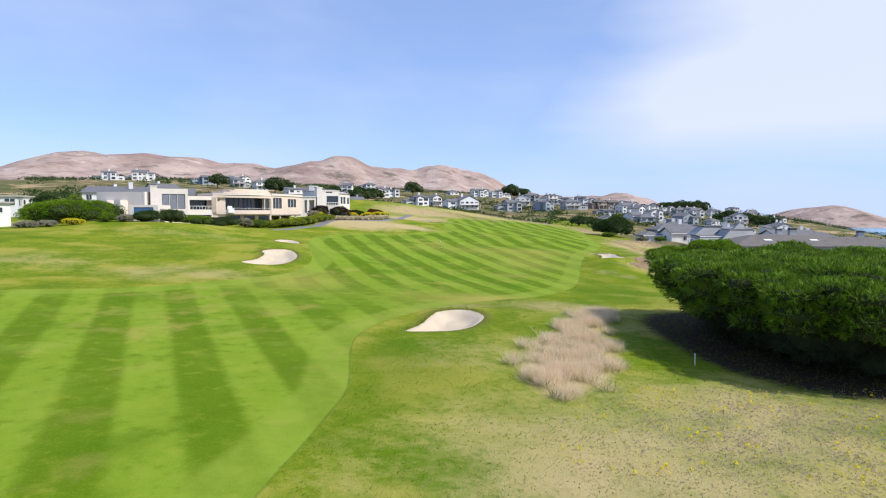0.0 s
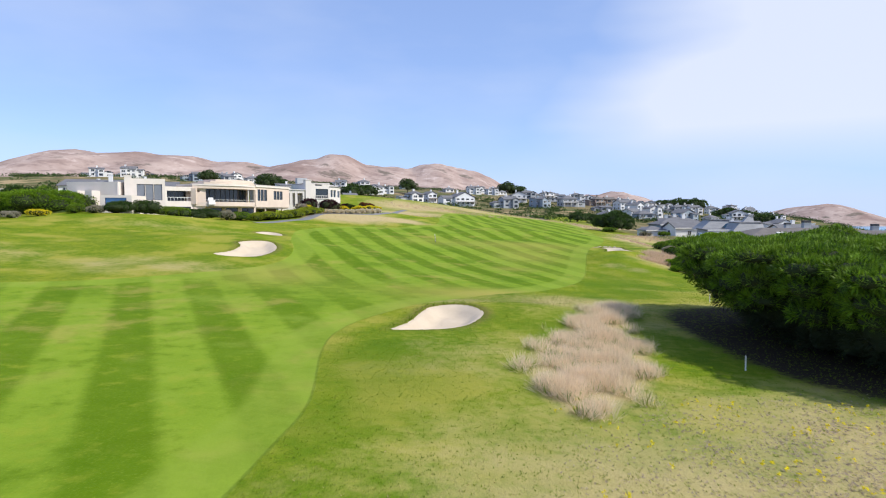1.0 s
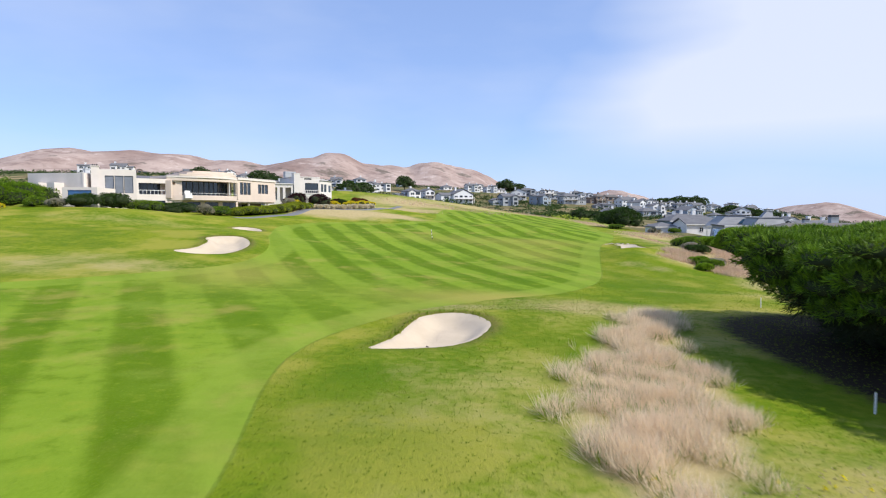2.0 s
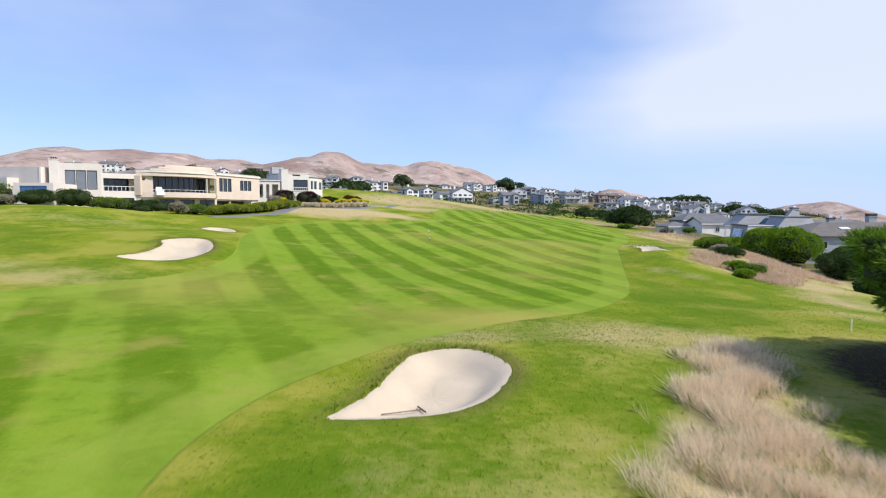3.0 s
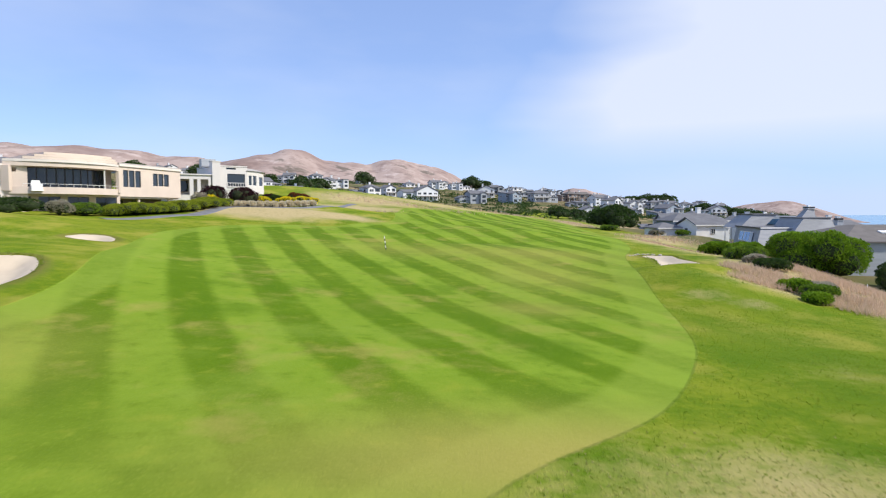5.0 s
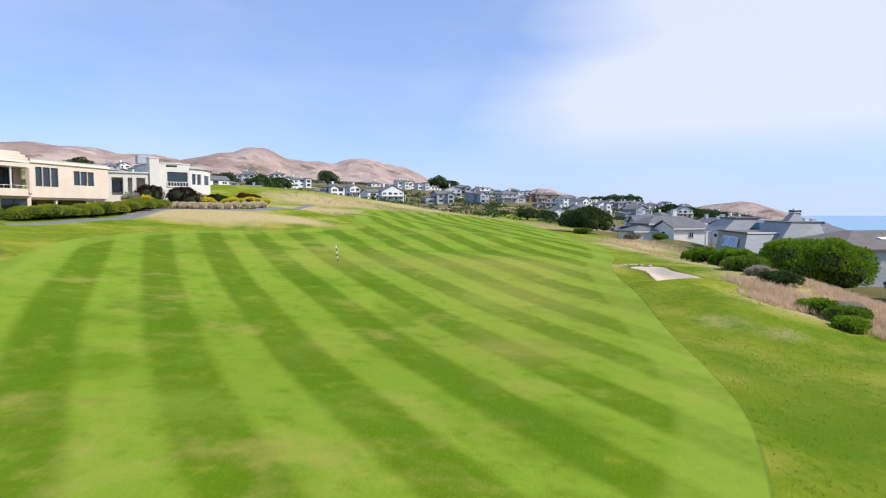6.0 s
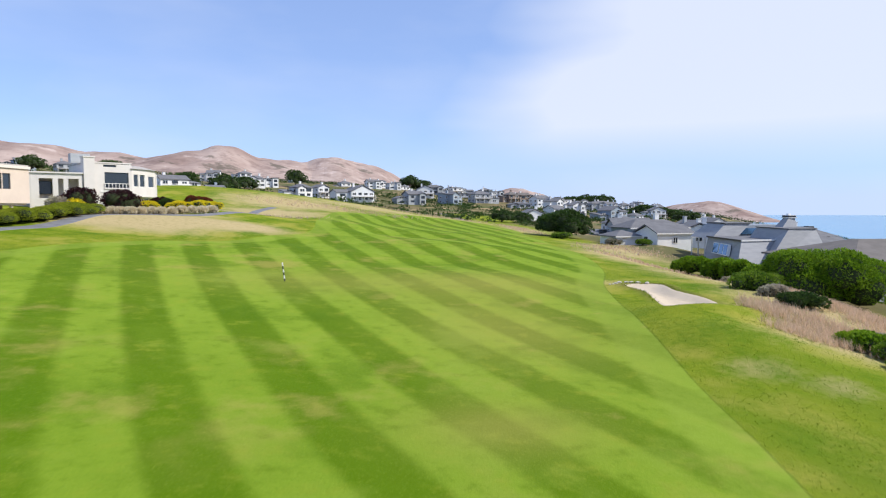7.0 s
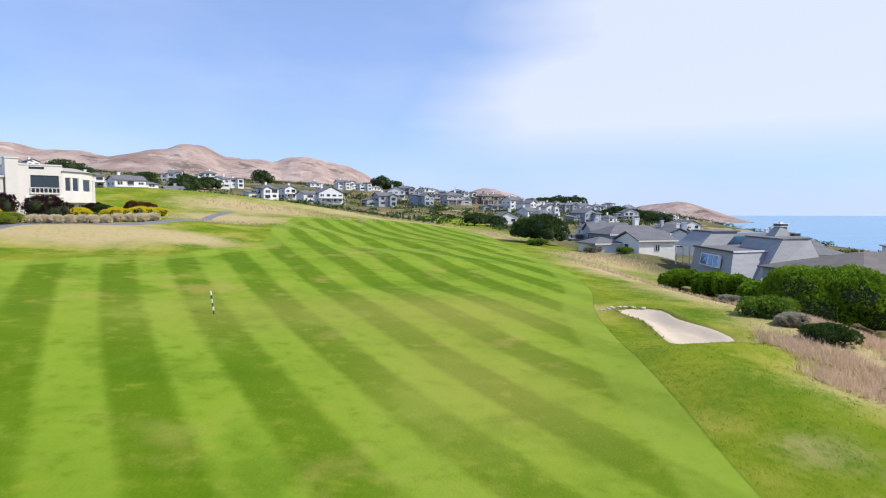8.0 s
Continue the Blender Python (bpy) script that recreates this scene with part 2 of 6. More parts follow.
def ground_material():
    m, nt, p = node_mat("turf_and_dry_grass")
    pos = n_pos(nt)
    n_big = n_noise(nt, pos, 0.045, 4, 0.55)
    n_mid = n_noise(nt, pos, 0.22, 5, 0.6)
    n_small = n_noise(nt, pos, 1.6, 5, 0.65)
    n_fine = n_noise(nt, pos, 9.0, 4, 0.7)
    n_grit = n_noise(nt, pos, 38.0, 3, 0.7)
    # mown fairway: light and dark bands by the way the grass was laid
    wob = n_math(nt, "MULTIPLY", n_math(nt, "SUBTRACT", n_small, 0.5), 0.10)
    saw = n_math(nt, "SINE", n_math(nt, "MULTIPLY", n_math(nt, "ADD", n_attr(nt, "band"), wob), 2 * math.pi))
    band = n_step(nt, saw, -0.45, 0.45)
    faint = n_step(nt, n_mid, 0.25, 0.75)
    band = n_math(nt, "MULTIPLY_ADD", n_math(nt, "SUBTRACT", band, 0.5), n_math(nt, "MULTIPLY", n_math(nt, "MULTIPLY_ADD", faint, 0.55, 0.55), n_attr(nt, "bands")), 0.5)
    fair = n_mix(nt, band, (.086, .158, .003), (.190, .285, .022))
    blot = n_noise(nt, pos, 0.75, 5, 0.62)
    fair = n_mix(nt, n_math(nt, "MULTIPLY", n_step(nt, blot, 0.50, 0.72), 0.55), fair, (.085, .150, .003))
    fair = n_mix(nt, n_math(nt, "MULTIPLY", n_step(nt, blot, 0.48, 0.28), 0.45), fair, (.250, .285, .026))
    drift = n_noise(nt, pos, 0.13, 4, 0.6)
    fair = n_mix(nt, n_math(nt, "MULTIPLY", n_step(nt, drift, 0.50, 0.68), 0.50), fair, (.062, .135, .002))
    fair = n_mix(nt, n_math(nt, "MULTIPLY", n_step(nt, drift, 0.46, 0.30), 0.40), fair, (.225, .305, .040))
    fair = n_mix(nt, n_math(nt, "MULTIPLY", n_step(nt, n_fine, 0.52, 0.75), 0.45), fair, (.27, .34, .035))
    fair = n_mix(nt, n_math(nt, "MULTIPLY", n_step(nt, n_fine, 0.45, 0.25), 0.45), fair, (.075, .15, .004))
    fair = n_mix(nt, n_math(nt, "MULTIPLY", n_attr(nt, "lush"), 0.55), fair, (.070, .145, .003))
    # a paler collar, mown along the edge
    rim = n_math(nt, "MULTIPLY", n_step(nt, n_attr(nt, "fair"), 3.3, 2.5), n_math(nt, "MULTIPLY_ADD", n_small, 0.7, 0.18))
    fair = n_mix(nt, rim, fair, (.215, .30, .034))
    tired = n_math(nt, "MULTIPLY", n_step(nt, n_mid, 0.48, 0.70), n_step(nt, n_big, 0.40, 0.58))
    tired = n_math(nt, "MAXIMUM", n_math(nt, "MULTIPLY", tired, 0.55), n_attr(nt, "tired"))
    fair = n_mix(nt, tired, fair, n_mix(nt, n_fine, (.28, .25, .045), (.38, .31, .095)))
    # longer rough
    patch = n_step(nt, n_math(nt, "MULTIPLY_ADD", n_small, 0.45, n_math(nt, "MULTIPLY", n_mid, 0.55)), 0.36, 0.64)
    rough_c = n_mix(nt, patch, (.098, .172, .005), (.220, .258, .016))
    rough_c = n_mix(nt, n_math(nt, "MULTIPLY", n_step(nt, n_fine, 0.45, 0.75), 0.5), rough_c, (.070, .135, .005))
    rough_c = n_mix(nt, n_math(nt, "MULTIPLY", n_step(nt, n_grit, 0.5, 0.8), 0.35), rough_c, (.27, .32, .05))
    n_patch = n_noise(nt, pos, 0.14, 4, 0.55)
    rough_c = n_mix(nt, n_math(nt, "MULTIPLY", n_step(nt, n_patch, 0.54, 0.68), 0.45), rough_c, (.066, .138, .004))
    rough_c = n_mix(nt, n_math(nt, "MULTIPLY", n_step(nt, n_patch, 0.50, 0.36), 0.75), rough_c, (.320, .300, .050))
    lush = n_math(nt, "MULTIPLY", n_attr(nt, "lush"), n_math(nt, "MULTIPLY_ADD", n_step(nt, n_small, 0.3, 0.6), 0.6, 0.4))
    rough_c = n_mix(nt, lush, rough_c, n_mix(nt, n_fine, (.045, .115, .002), (.110, .190, .006)))
    # sun-bleached grass
    straw = n_mix(nt, n_fine, (.42, .33, .145), (.58, .47, .26))
    straw = n_mix(nt, n_math(nt, "MULTIPLY", n_step(nt, n_small, 0.45, 0.7), 0.45), straw, (.25, .24, .055))
    straw = n_mix(nt, n_math(nt, "MULTIPLY", n_grit, 0.35), straw, (.22, .16, .09))
    dry_a = n_attr(nt, "dry")
    spread = n_math(nt, "ADD", dry_a, n_math(nt, "MULTIPLY", n_math(nt, "SUBTRACT", n_mid, 0.5), 0.9))
    spread = n_math(nt, "ADD", spread, n_math(nt, "MULTIPLY", n_math(nt, "SUBTRACT", n_small, 0.5), 0.7))
    dry_f = n_math(nt, "MULTIPLY", n_step(nt, spread, 0.12, 0.98), n_step(nt, dry_a, 0.02, 0.25))
    rough_c = n_mix(nt, dry_f, rough_c, straw)
    # weathered olive stretches, then the bunker lips' brown thatch with the rim's shadow painted in
    olive = n_math(nt, "MULTIPLY", n_step(nt, n_big, 0.42, 0.64), n_math(nt, "MULTIPLY_ADD", n_small, 0.5, 0.0))
    olive = n_math(nt, "MULTIPLY", olive, n_math(nt, "SUBTRACT", 1.0, dry_f, clamp=True))
    rough_c = n_mix(nt, n_math(nt, "MULTIPLY", olive, 0.75), rough_c, (.27, .26, .04))
    shaded_thatch = n_mix(nt, n_fine, (.085, .085, .020), (.20, .16, .06))
    rough_c = n_mix(nt, n_math(nt, "MULTIPLY", n_attr(nt, "lip"), n_math(nt, "MULTIPLY_ADD", n_small, 0.7, 0.4), clamp=True), rough_c, shaded_thatch)
    # the great cypress's shade, painted into the ground as a dark brown
    shade_tone = n_mix(nt, n_fine, (.026, .021, .014), (.058, .044, .029))
    rough_c = n_mix(nt, n_step(nt, n_math(nt, "MULTIPLY_ADD", n_math(nt, "SUBTRACT", n_small, 0.5), 0.9, n_attr(nt, "cypress_shade")), 0.3, 0.8), rough_c, shade_tone)
    edge = n_math(nt, "ADD", n_attr(nt, "fair"), n_math(nt, "MULTIPLY", n_math(nt, "SUBTRACT", n_small, 0.5), 0.5))
    near_c = n_mix(nt, n_step(nt, edge, -0.12, 0.12), rough_c, fair)
    # open hill country: pinkish dry grass with dark scrub in the folds
    h1 = n_noise(nt, pos, 0.006, 7, 0.62)
    h2 = n_noise(nt, pos, 0.03, 5, 0.65)
    hill = n_mix(nt, n_step(nt, h1, 0.3, 0.7), (.255, .18, .155), (.45, .355, .31))
    hill = n_mix(nt, n_math(nt, "MULTIPLY", n_step(nt, h2, 0.46, 0.68), 0.6), hill, (.185, .13, .115))
    hill = n_mix(nt, n_math(nt, "MULTIPLY", n_step(nt, n_noise(nt, pos, 0.016, 7, 0.7), 0.56, 0.66), 0.6), hill, (.56, .46, .42))
    hill = n_mix(nt, n_math(nt, "MULTIPLY", n_step(nt, n_noise(nt, pos, 0.009, 7, 0.65), 0.58, 0.66), 0.75), hill, (.10, .09, .07))
    mid = n_mix(nt, n_step(nt, h2, 0.35, 0.65), (.185, .145, .075), (.085, .105, .035))
    mid = n_mix(nt, n_step(nt, n_noise(nt, pos, 0.07, 5, 0.6), 0.52, 0.62), mid, (.36, .27, .15))
    col = n_mix(nt, n_attr(nt, "wild"), near_c, mid)
    col = n_mix(nt, n_attr(nt, "hill"), col, hill)
    nt.links.new(col, p.inputs["Base Color"])
    p.inputs["Roughness"].default_value = 0.9
    p.inputs["Specular IOR Level"].default_value = 0.05
    lawn = n_step(nt, n_attr(nt, "fair"), -0.1, 0.1)
    tall = n_math(nt, "MULTIPLY_ADD", lawn, -0.65, 1.0)
    n_bump(nt, p, n_math(nt, "MULTIPLY", n_math(nt, "ADD", n_math(nt, "MULTIPLY", n_fine, 0.6), n_math(nt, "MULTIPLY", n_small, 0.8)), tall), 0.8, 0.12)
    return m


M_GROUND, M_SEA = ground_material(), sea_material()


# ---- the land ----
def smooth(e0, e1, v):
    k = np.clip((v - e0) / (e1 - e0), 0.0, 1.0)
    return k * k * (3 - 2 * k)


# profile of the fairway's middle line: metres along it, height, slope of its left side, slope of its right side
STATIONS = np.array([-400, -60, 20, 45, 70, 90, 110, 130, 160, 190, 230, 260, 330, 450, 600, 800, 1200, 4000])
MIDDLE = np.array([-2.5, -2.4, -2.3, -2.2, -1.9, -1.6, -1.1, 0.0, 1.9, 3.4, 4.0, 4.6, 5.5, 11, 24, 34, 45, 45])
LEFT = np.array([.0, .02, .03, .03, .045, .08, .08, .075, .075, .075, .075, .075, .075, .08, .06, .05, .03, 0])
RIGHT = np.array([.0, -.02, -.02, -.02, -.03, -.07, -.05, -.035, -.06, -.086, -.08, -.075, -.06, -.05, -.06, -.06, -.06, 0])
# mounds: x, y, reach along x, reach along y, height
MOUNDS = [(-30, 104, 14, 12, 1.5), (-14, 195, 14, 14, 1.4), (31, 113, 6, 8, 1.3), (5, 62, 8, 5, 0.7),
          (44, 128, 12, 10, 0.8), (-52, 122, 14, 12, 0.6), (-31, 203, 12, 14, 1.2), (3, 250, 14, 14, 0.8),
          (-24, 177, 14, 6, 0.9), (-18, 164, 16, 4, -0.5), (4, 210, 7, 22, 0.9), (24, 172, 12, 7, 0.6), (14, 192, 12, 6, -0.5), (34, 205, 10, 10, 0.7), (16, 150, 12, 6, -0.35),
          (-56, 129, 24, 11, 1.5), (75, 203, 8, 9, 1.3), (-40, 287, 42, 30, 5.5), (6, 296, 36, 26, 2.8), (34.5, 120.6, 5.5, 2.2, 0.75)]
# far hills: the same five numbers
HILLS = [(-940, 1640, 220, 300, 100), (-620, 1800, 230, 300, 92), (-325, 1850, 120, 300, 92), (-70, 1950, 190, 280, 96),
         (-1500, 1500, 420, 400, 22), (150, 2100, 170, 250, 64), (-560, 1250, 260, 160, 10), (-160, 1300, 200, 160, 10),
         (760, 2700, 320, 300, 68), (1765, 2700, 95, 300, 62), (1610, 2740, 150, 300, 80), (330, 2400, 200, 250, 40), (1150, 3000, 360, 300, 58)]


def height(x, y):
    """The lie of the land near the fairway, for arrays of x and y."""
    x, y = np.asarray(x, float), np.asarray(y, float)
    z = 0.0
    reach = 70 + 180 * smooth(200, 420, y)
    for d, w in ((-12, .2), (-5, .2), (0, .2), (5, .2), (12, .2)):   # rounded joints between the stations
        mid, lef, rig = (np.interp(y + d, STATIONS, c) for c in (MIDDLE, LEFT, RIGHT))
        soft = 6.0
        right_part = 0.5 * (x + np.sqrt(x * x + soft * soft)) - soft / 2
        left_part = 0.5 * (-x + np.sqrt(x * x + soft * soft)) - soft / 2
        z = z + w * (mid + lef * np.minimum(left_part, reach) + rig * np.minimum(right_part, reach + 20))
    for mx, my, rx, ry, h in MOUNDS:
        z = z + h * np.exp(-((x - mx) / rx) ** 2 - ((y - my) / ry) ** 2)
    z = z - 2.2 * smooth(46, 60, x) * smooth(92, 110, y) * smooth(195, 160, y)
    # towards the sea the land falls away, and at last dips below it
    z = z - 0.035 * np.clip(x - 95, 0, None) * smooth(95, 200, x) - 0.14 * np.clip(x - 230 - 0.2 * y, 0, None)
    z = np.maximum(z, -62.0)
    for hx, hy, rx, ry, h in HILLS:
        z = z + h * np.exp(-((x - hx) / rx) ** 2 - ((y - hy) / ry) ** 2)
    # spurs and gullies on the hillsides
    wide = smooth(900, 1500, np.hypot(x, y)) * smooth(-40, 30, z)
    spur = np.abs(np.sin(x * .011 + 1.1 * np.sin(y * .004))) + .6 * np.abs(np.sin(x * .023 - y * .006 + 1.3 * np.sin(y * .007))) + .35 * np.abs(np.sin(x * .041 + y * .017))
    return z + wide * 11 * (spur - 1.2)


def inside(x, y, poly):
    """Signed distance to a closed outline, positive inside, for arrays of x and y."""
    pts = np.array(poly, float)
    d = np.full(np.shape(x), 1e9)
    odd = np.zeros(np.shape(x), bool)
    for (ax, ay), (bx, by) in zip(pts, np.roll(pts, -1, axis=0)):
        ex, ey = bx - ax, by - ay
        k = np.clip(((x - ax) * ex + (y - ay) * ey) / (ex * ex + ey * ey), 0, 1)
        d = np.minimum(d, np.hypot(x - ax - k * ex, y - ay - k * ey))
        odd ^= ((ay > y) != (by > y)) & (x < ax + (y - ay) * ex / (ey if ey else 1e-9))
    return np.where(odd, d, -d)


def rounded(poly, steps=5):
    """A closed outline drawn smoothly through its corners."""
    p, out = [Vector((*a, 0)) for a in poly], []
    for k in range(len(p)):
        a, b, c, d = p[k - 1], p[k], p[(k + 1) % len(p)], p[(k + 2) % len(p)]
        for s in range(steps):
            u = s / steps
            v = 0.5 * (2 * b + (c - a) * u + (2 * a - 5 * b + 4 * c - d) * u ** 2 + (3 * b - a - 3 * c + d) * u ** 3)
            out.append((v.x, v.y))
    return out


FAIRWAY = rounded([(-7.6, -60), (-7.4, 10), (-6.2, 29), (-5.8, 36), (-7.0, 45), (-7.2, 51), (-5.6, 57), (-1.2, 64), (4.5, 71.3), (11.4, 77.6), (17.8, 88),
                   (21, 97), (23.4, 106.5), (27, 121), (31.2, 135.5), (37, 149), (43, 172), (50, 218), (55, 255), (48, 282), (28, 280), (10, 262),
                   (2, 250), (-0.5, 217), (-0.5, 181), (-6, 170), (-14, 161), (-22, 153), (-27.5, 144), (-29, 133), (-25, 112), (-21, 97), (-21.2, 87),
                   (-25, 79), (-32, 72), (-40, 67), (-55, 62), (-75, 56), (-95, 20), (-90, -60)])
BUNKERS = [  # outline, depth, name of what sets it apart
    (rounded([(-0.6, 61.2), (1.2, 61.8), (2.6, 61.2), (3.7, 59.2), (3.4, 57.4), (2.4, 55.4), (1.0, 54.0), (-1.2, 53.2), (-3.4, 53.0), (-3.0, 54.2), (-2.1, 56.4), (-1.5, 58.9)]), 0.75),
    (rounded([(-30.0, 90.3), (-28.6, 92.6), (-28.4, 96.4), (-29.4, 98.8), (-27.5, 101.2), (-25.6, 101.6), (-23.8, 98.6), (-23.3, 95.0), (-24.4, 90.8), (-27.4, 89.4)]), 0.7),
    (rounded([(-33.4, 120.6), (-33.0, 123.0), (-31.0, 124.0), (-29.2, 122.4), (-28.6, 119.8), (-30.8, 119.4)]), 0.5),
    (rounded([(33.4, 135.6), (35.2, 136.4), (37.3, 135.2), (36.6, 131), (37.2, 127), (36.8, 124.4), (35.0, 123.4), (31.5, 123.4), (32.4, 127.6), (33.3, 131)]), 0.42),
]
TALL_GRASS = rounded([(5.8, 36), (5.3, 42), (7.1, 49.5), (9.6, 54.5), (11.6, 58.2), (13.5, 63), (15.6, 66.6), (17.6, 66), (17.2, 62), (15.2, 57.5), (13.6, 52), (13.4, 47.5), (11, 40), (7.4, 35.2)])


def blob(x, y, cx, cy, rx, ry):
    return np.exp(-((x - cx) / rx) ** 2 - ((y - cy) / ry) ** 2)


def lay(x, y, cut=0.0):
    """The ground as it lies, with the hollows of the bunkers and the raised lips behind them."""
    z = height(x, y)
    z = z + 0.10 * np.sin(x * 0.21 + 1.3) * np.sin(y * 0.17 + 0.4) * smooth(0, 30, y)
    for poly, depth in BUNKERS:
        px, py = np.mean(np.array(poly), axis=0)
        near = (np.abs(x - px) < 16) & (np.abs(y - py) < 16)
        if not np.any(near):
            continue
        d = inside(x, y, poly)
        z = z - np.where(near, depth * smooth(-0.12, 1.7, d) + cut * smooth(0.15, 0.7, d), 0)
        z = z + np.where(near, 0.14 * np.exp(-((d + 0.5) / 0.7) ** 2) * smooth(-6, 6, (y - py)), 0)
    return z


def lay_at(x, y):
    return float(lay(np.array([float(x)]), np.array([float(y)]))[0])


def axis(lo, hi, step, far_lo, far_hi, grow=1.09):
    mid = list(np.arange(lo, hi + step / 2, step))
    s, v, up = step, hi, []
    while v < far_hi:
        s *= grow
        v += s
        up.append(v)
    s, v, down = step, lo, []
    while v > far_lo:
        s *= grow
        v -= s
        down.append(v)
    return np.array(down[::-1] + mid + up)


def grid_mesh(name, xs, ys, z_of):
    X, Y = np.meshgrid(xs, ys)
    Z = z_of(X, Y)
    n, k = len(ys), len(xs)
    verts = np.stack([X, Y, Z], -1).reshape(-1, 3)
    i = np.arange(n * k).reshape(n, k)
    faces = np.stack([i[:-1, :-1], i[:-1, 1:], i[1:, 1:], i[1:, :-1]], -1).reshape(-1, 4)
    me = bpy.data.meshes.new(name)
    me.vertices.add(len(verts))
    me.vertices.foreach_set("co", verts.ravel())
    me.loops.add(faces.size)
    me.loops.foreach_set("vertex_index", faces.ravel().astype(np.int32))
    me.polygons.add(len(faces))
    me.polygons.foreach_set("loop_start", np.arange(0, faces.size, 4, dtype=np.int32))
    me.update(calc_edges=True)
    me.polygons.foreach_set("use_smooth", np.ones(len(faces), bool))
    return me, X.ravel(), Y.ravel(), Z.ravel()


# the line that a mowing band follows: metres up the fairway, metres across
BAND_Y = np.array([60, 80, 90, 97, 110, 123, 150, 180, 220, 300])
BAND_X = np.array([15.4, 6.3, 1.8, -0.9, -5.5, -9.9, -18.4, -26.5, -35, -46])


def band_of(x, y):
    """Which mowing band a place lies in: one set of lines in the near hollow, another, bending, up the fairway."""
    near = (x + 0.475 * (y - 66) + 28.6) / 6.57
    line = sum(np.interp(y + d, BAND_Y, BAND_X) for d in (-8, -3, 3, 8)) / 4
    up = (x - line) / (6.1 + 0.012 * np.clip(y - 125, 0, 60))
    return 0.75 + np.where(y + 0.10 * x < 71, near, up)


def build_ground():
    me, x, y, z = grid_mesh("ground", axis(-62, 66, 0.42, -4600, 4600, 1.04), axis(14, 180, 0.42, -700, 4700, 1.035), lambda X, Y: lay(X, Y, 0.22))
    far = np.hypot(x, y)
    fair = np.clip(inside(x, y, FAIRWAY), -5, 5)
    second = np.maximum(inside(x, y, [(-31, 219), (-33, 262), (-40, 306), (-95, 300), (-80, 225)]), inside(x, y, [(26, 286), (58, 290), (82, 330), (80, 372), (56, 376), (40, 330)]))
    dry = np.zeros_like(x)
    for a in ((8, 24, 12, 14, .75), (-34, 80, 16, 7, .5), (-60, 82, 20, 8, .45), (2, 66, 14, 3.5, .55), (12, 68, 10, 7, .6), (36, 92, 12, 8, .15), (-25, 176, 16, 9, 1.5), (-12, 176, 9, 6, 1.2), (-22, 186, 9, 3, .8),
              (26, 64, 12, 10, .5), (40, 113, 7, 5, .95), (51, 122, 11, 15, 1.3), (52, 142, 9, 20, 1.2), (40, 113, 9, 4, .7), (52, 170, 8, 22, 1.0), (62, 195, 10, 20, 1.0), (66, 150, 10, 30, .8),
              (-12, 240, 18, 16, .95), (-10, 266, 24, 16, 1.0), (14, 282, 34, 10, .8), (30, 30, 18, 15, .6), (45, 104, 5, 9, .95), (41, 93, 4, 8, .8), (35, 82, 4, 6, .55), (22, 60, 20, 16, .42), (30, 84, 16, 6, .25), (38, 284, 26, 6, .9), (-50, 118, 22, 6, .35), (60, 262, 8, 30, .8), (28, 107.2, 2.6, 1.9, .5), (31, 104.6, 2.4, 1.8, .4), (2, 46, 9, 12, .34), (32, 138, 5, 4, .5), (16, 30, 12, 12, .7)):
        dry = np.maximum(dry, a[4] * blob(x, y, *a[:4]))
    dry = np.maximum(dry, 0.9 * smooth(-1.5, 1.0, inside(x, y, TALL_GRASS)))
    wild = np.maximum(smooth(285, 330, y), smooth(56, 66, x - 0.07 * (y - 130)) * smooth(90, 110, y))
    wild = np.maximum(wild, smooth(-100, -125, x))
    green = smooth(0, 3, second)
    wild = wild * (1 - green)
    hill = smooth(750, 1050, far)
    tired = 0.85 * blob(x, y, 8, 72.5, 11, 4.2) + 0.38 * blob(x, y, 16, 118, 7, 10) + 0.42 * blob(x, y, 20, 136, 10, 8) + 0.5 * blob(x, y, -19, 80, 6, 8) + 0.4 * blob(x, y, 11, 100, 4, 3) + 0.35 * blob(x, y, -2, 60, 3, 6) + 0.3 * blob(x, y, 2, 135, 12, 7)
    lush = np.zeros_like(x)
    for a in ((25, 92, 6, 14, .85), (31, 104, 6, 8, .6), (-2.5, 42, 4, 7, .75), (7.5, 54, 3, 4, .4), (24, 78, 8, 5, .6), (2, 97, 26, 13, .4), (-4.5, 34, 2.5, 5, .5)):
        lush = np.maximum(lush, a[4] * blob(x, y, *a[:4]))
    lip = np.zeros_like(x)
    for poly, _ in BUNKERS:
        px, py = np.mean(np.array(poly), axis=0)
        lip = np.maximum(lip, np.exp(-((inside(x, y, poly) + .25) / .55) ** 2) * smooth(-9, 3, y - py))
    # the bands fade out in the hollow between the two mown stretches
    bands = 1.15 - 0.80 * blob(x, y, -4, 71, 24, 8)
    bands = bands * (0.85 + 0.15 * smooth(62, 90, y))
    # the last mask is a rounded patch that paints shade beneath the cypress
    for name, v in (("fair", fair), ("band", band_of(x, y)), ("dry", dry * (1 - green)), ("wild", wild), ("hill", hill), ("tired", np.clip(tired, 0, .85)), ("bands", bands), ("lip", lip), ("lush", lush), ("cypress_shade", smooth(-2.5, 2.5, 15.4 - (np.abs(x - 34.2) ** 3 + np.abs((y - 52.0) * .88) ** 3) ** (1 / 3)))):
        me.attributes.new(name, "FLOAT", "POINT").data.foreach_set("value", v.astype(np.float32))
    me.materials.append(M_GROUND)
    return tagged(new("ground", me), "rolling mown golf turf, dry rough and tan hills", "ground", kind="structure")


build_ground()
me, _x, _y, _z = grid_mesh("water", np.linspace(-1000, 4700, 60), np.linspace(-700, 4700, 60), lambda X, Y: X * 0 - 50.0)
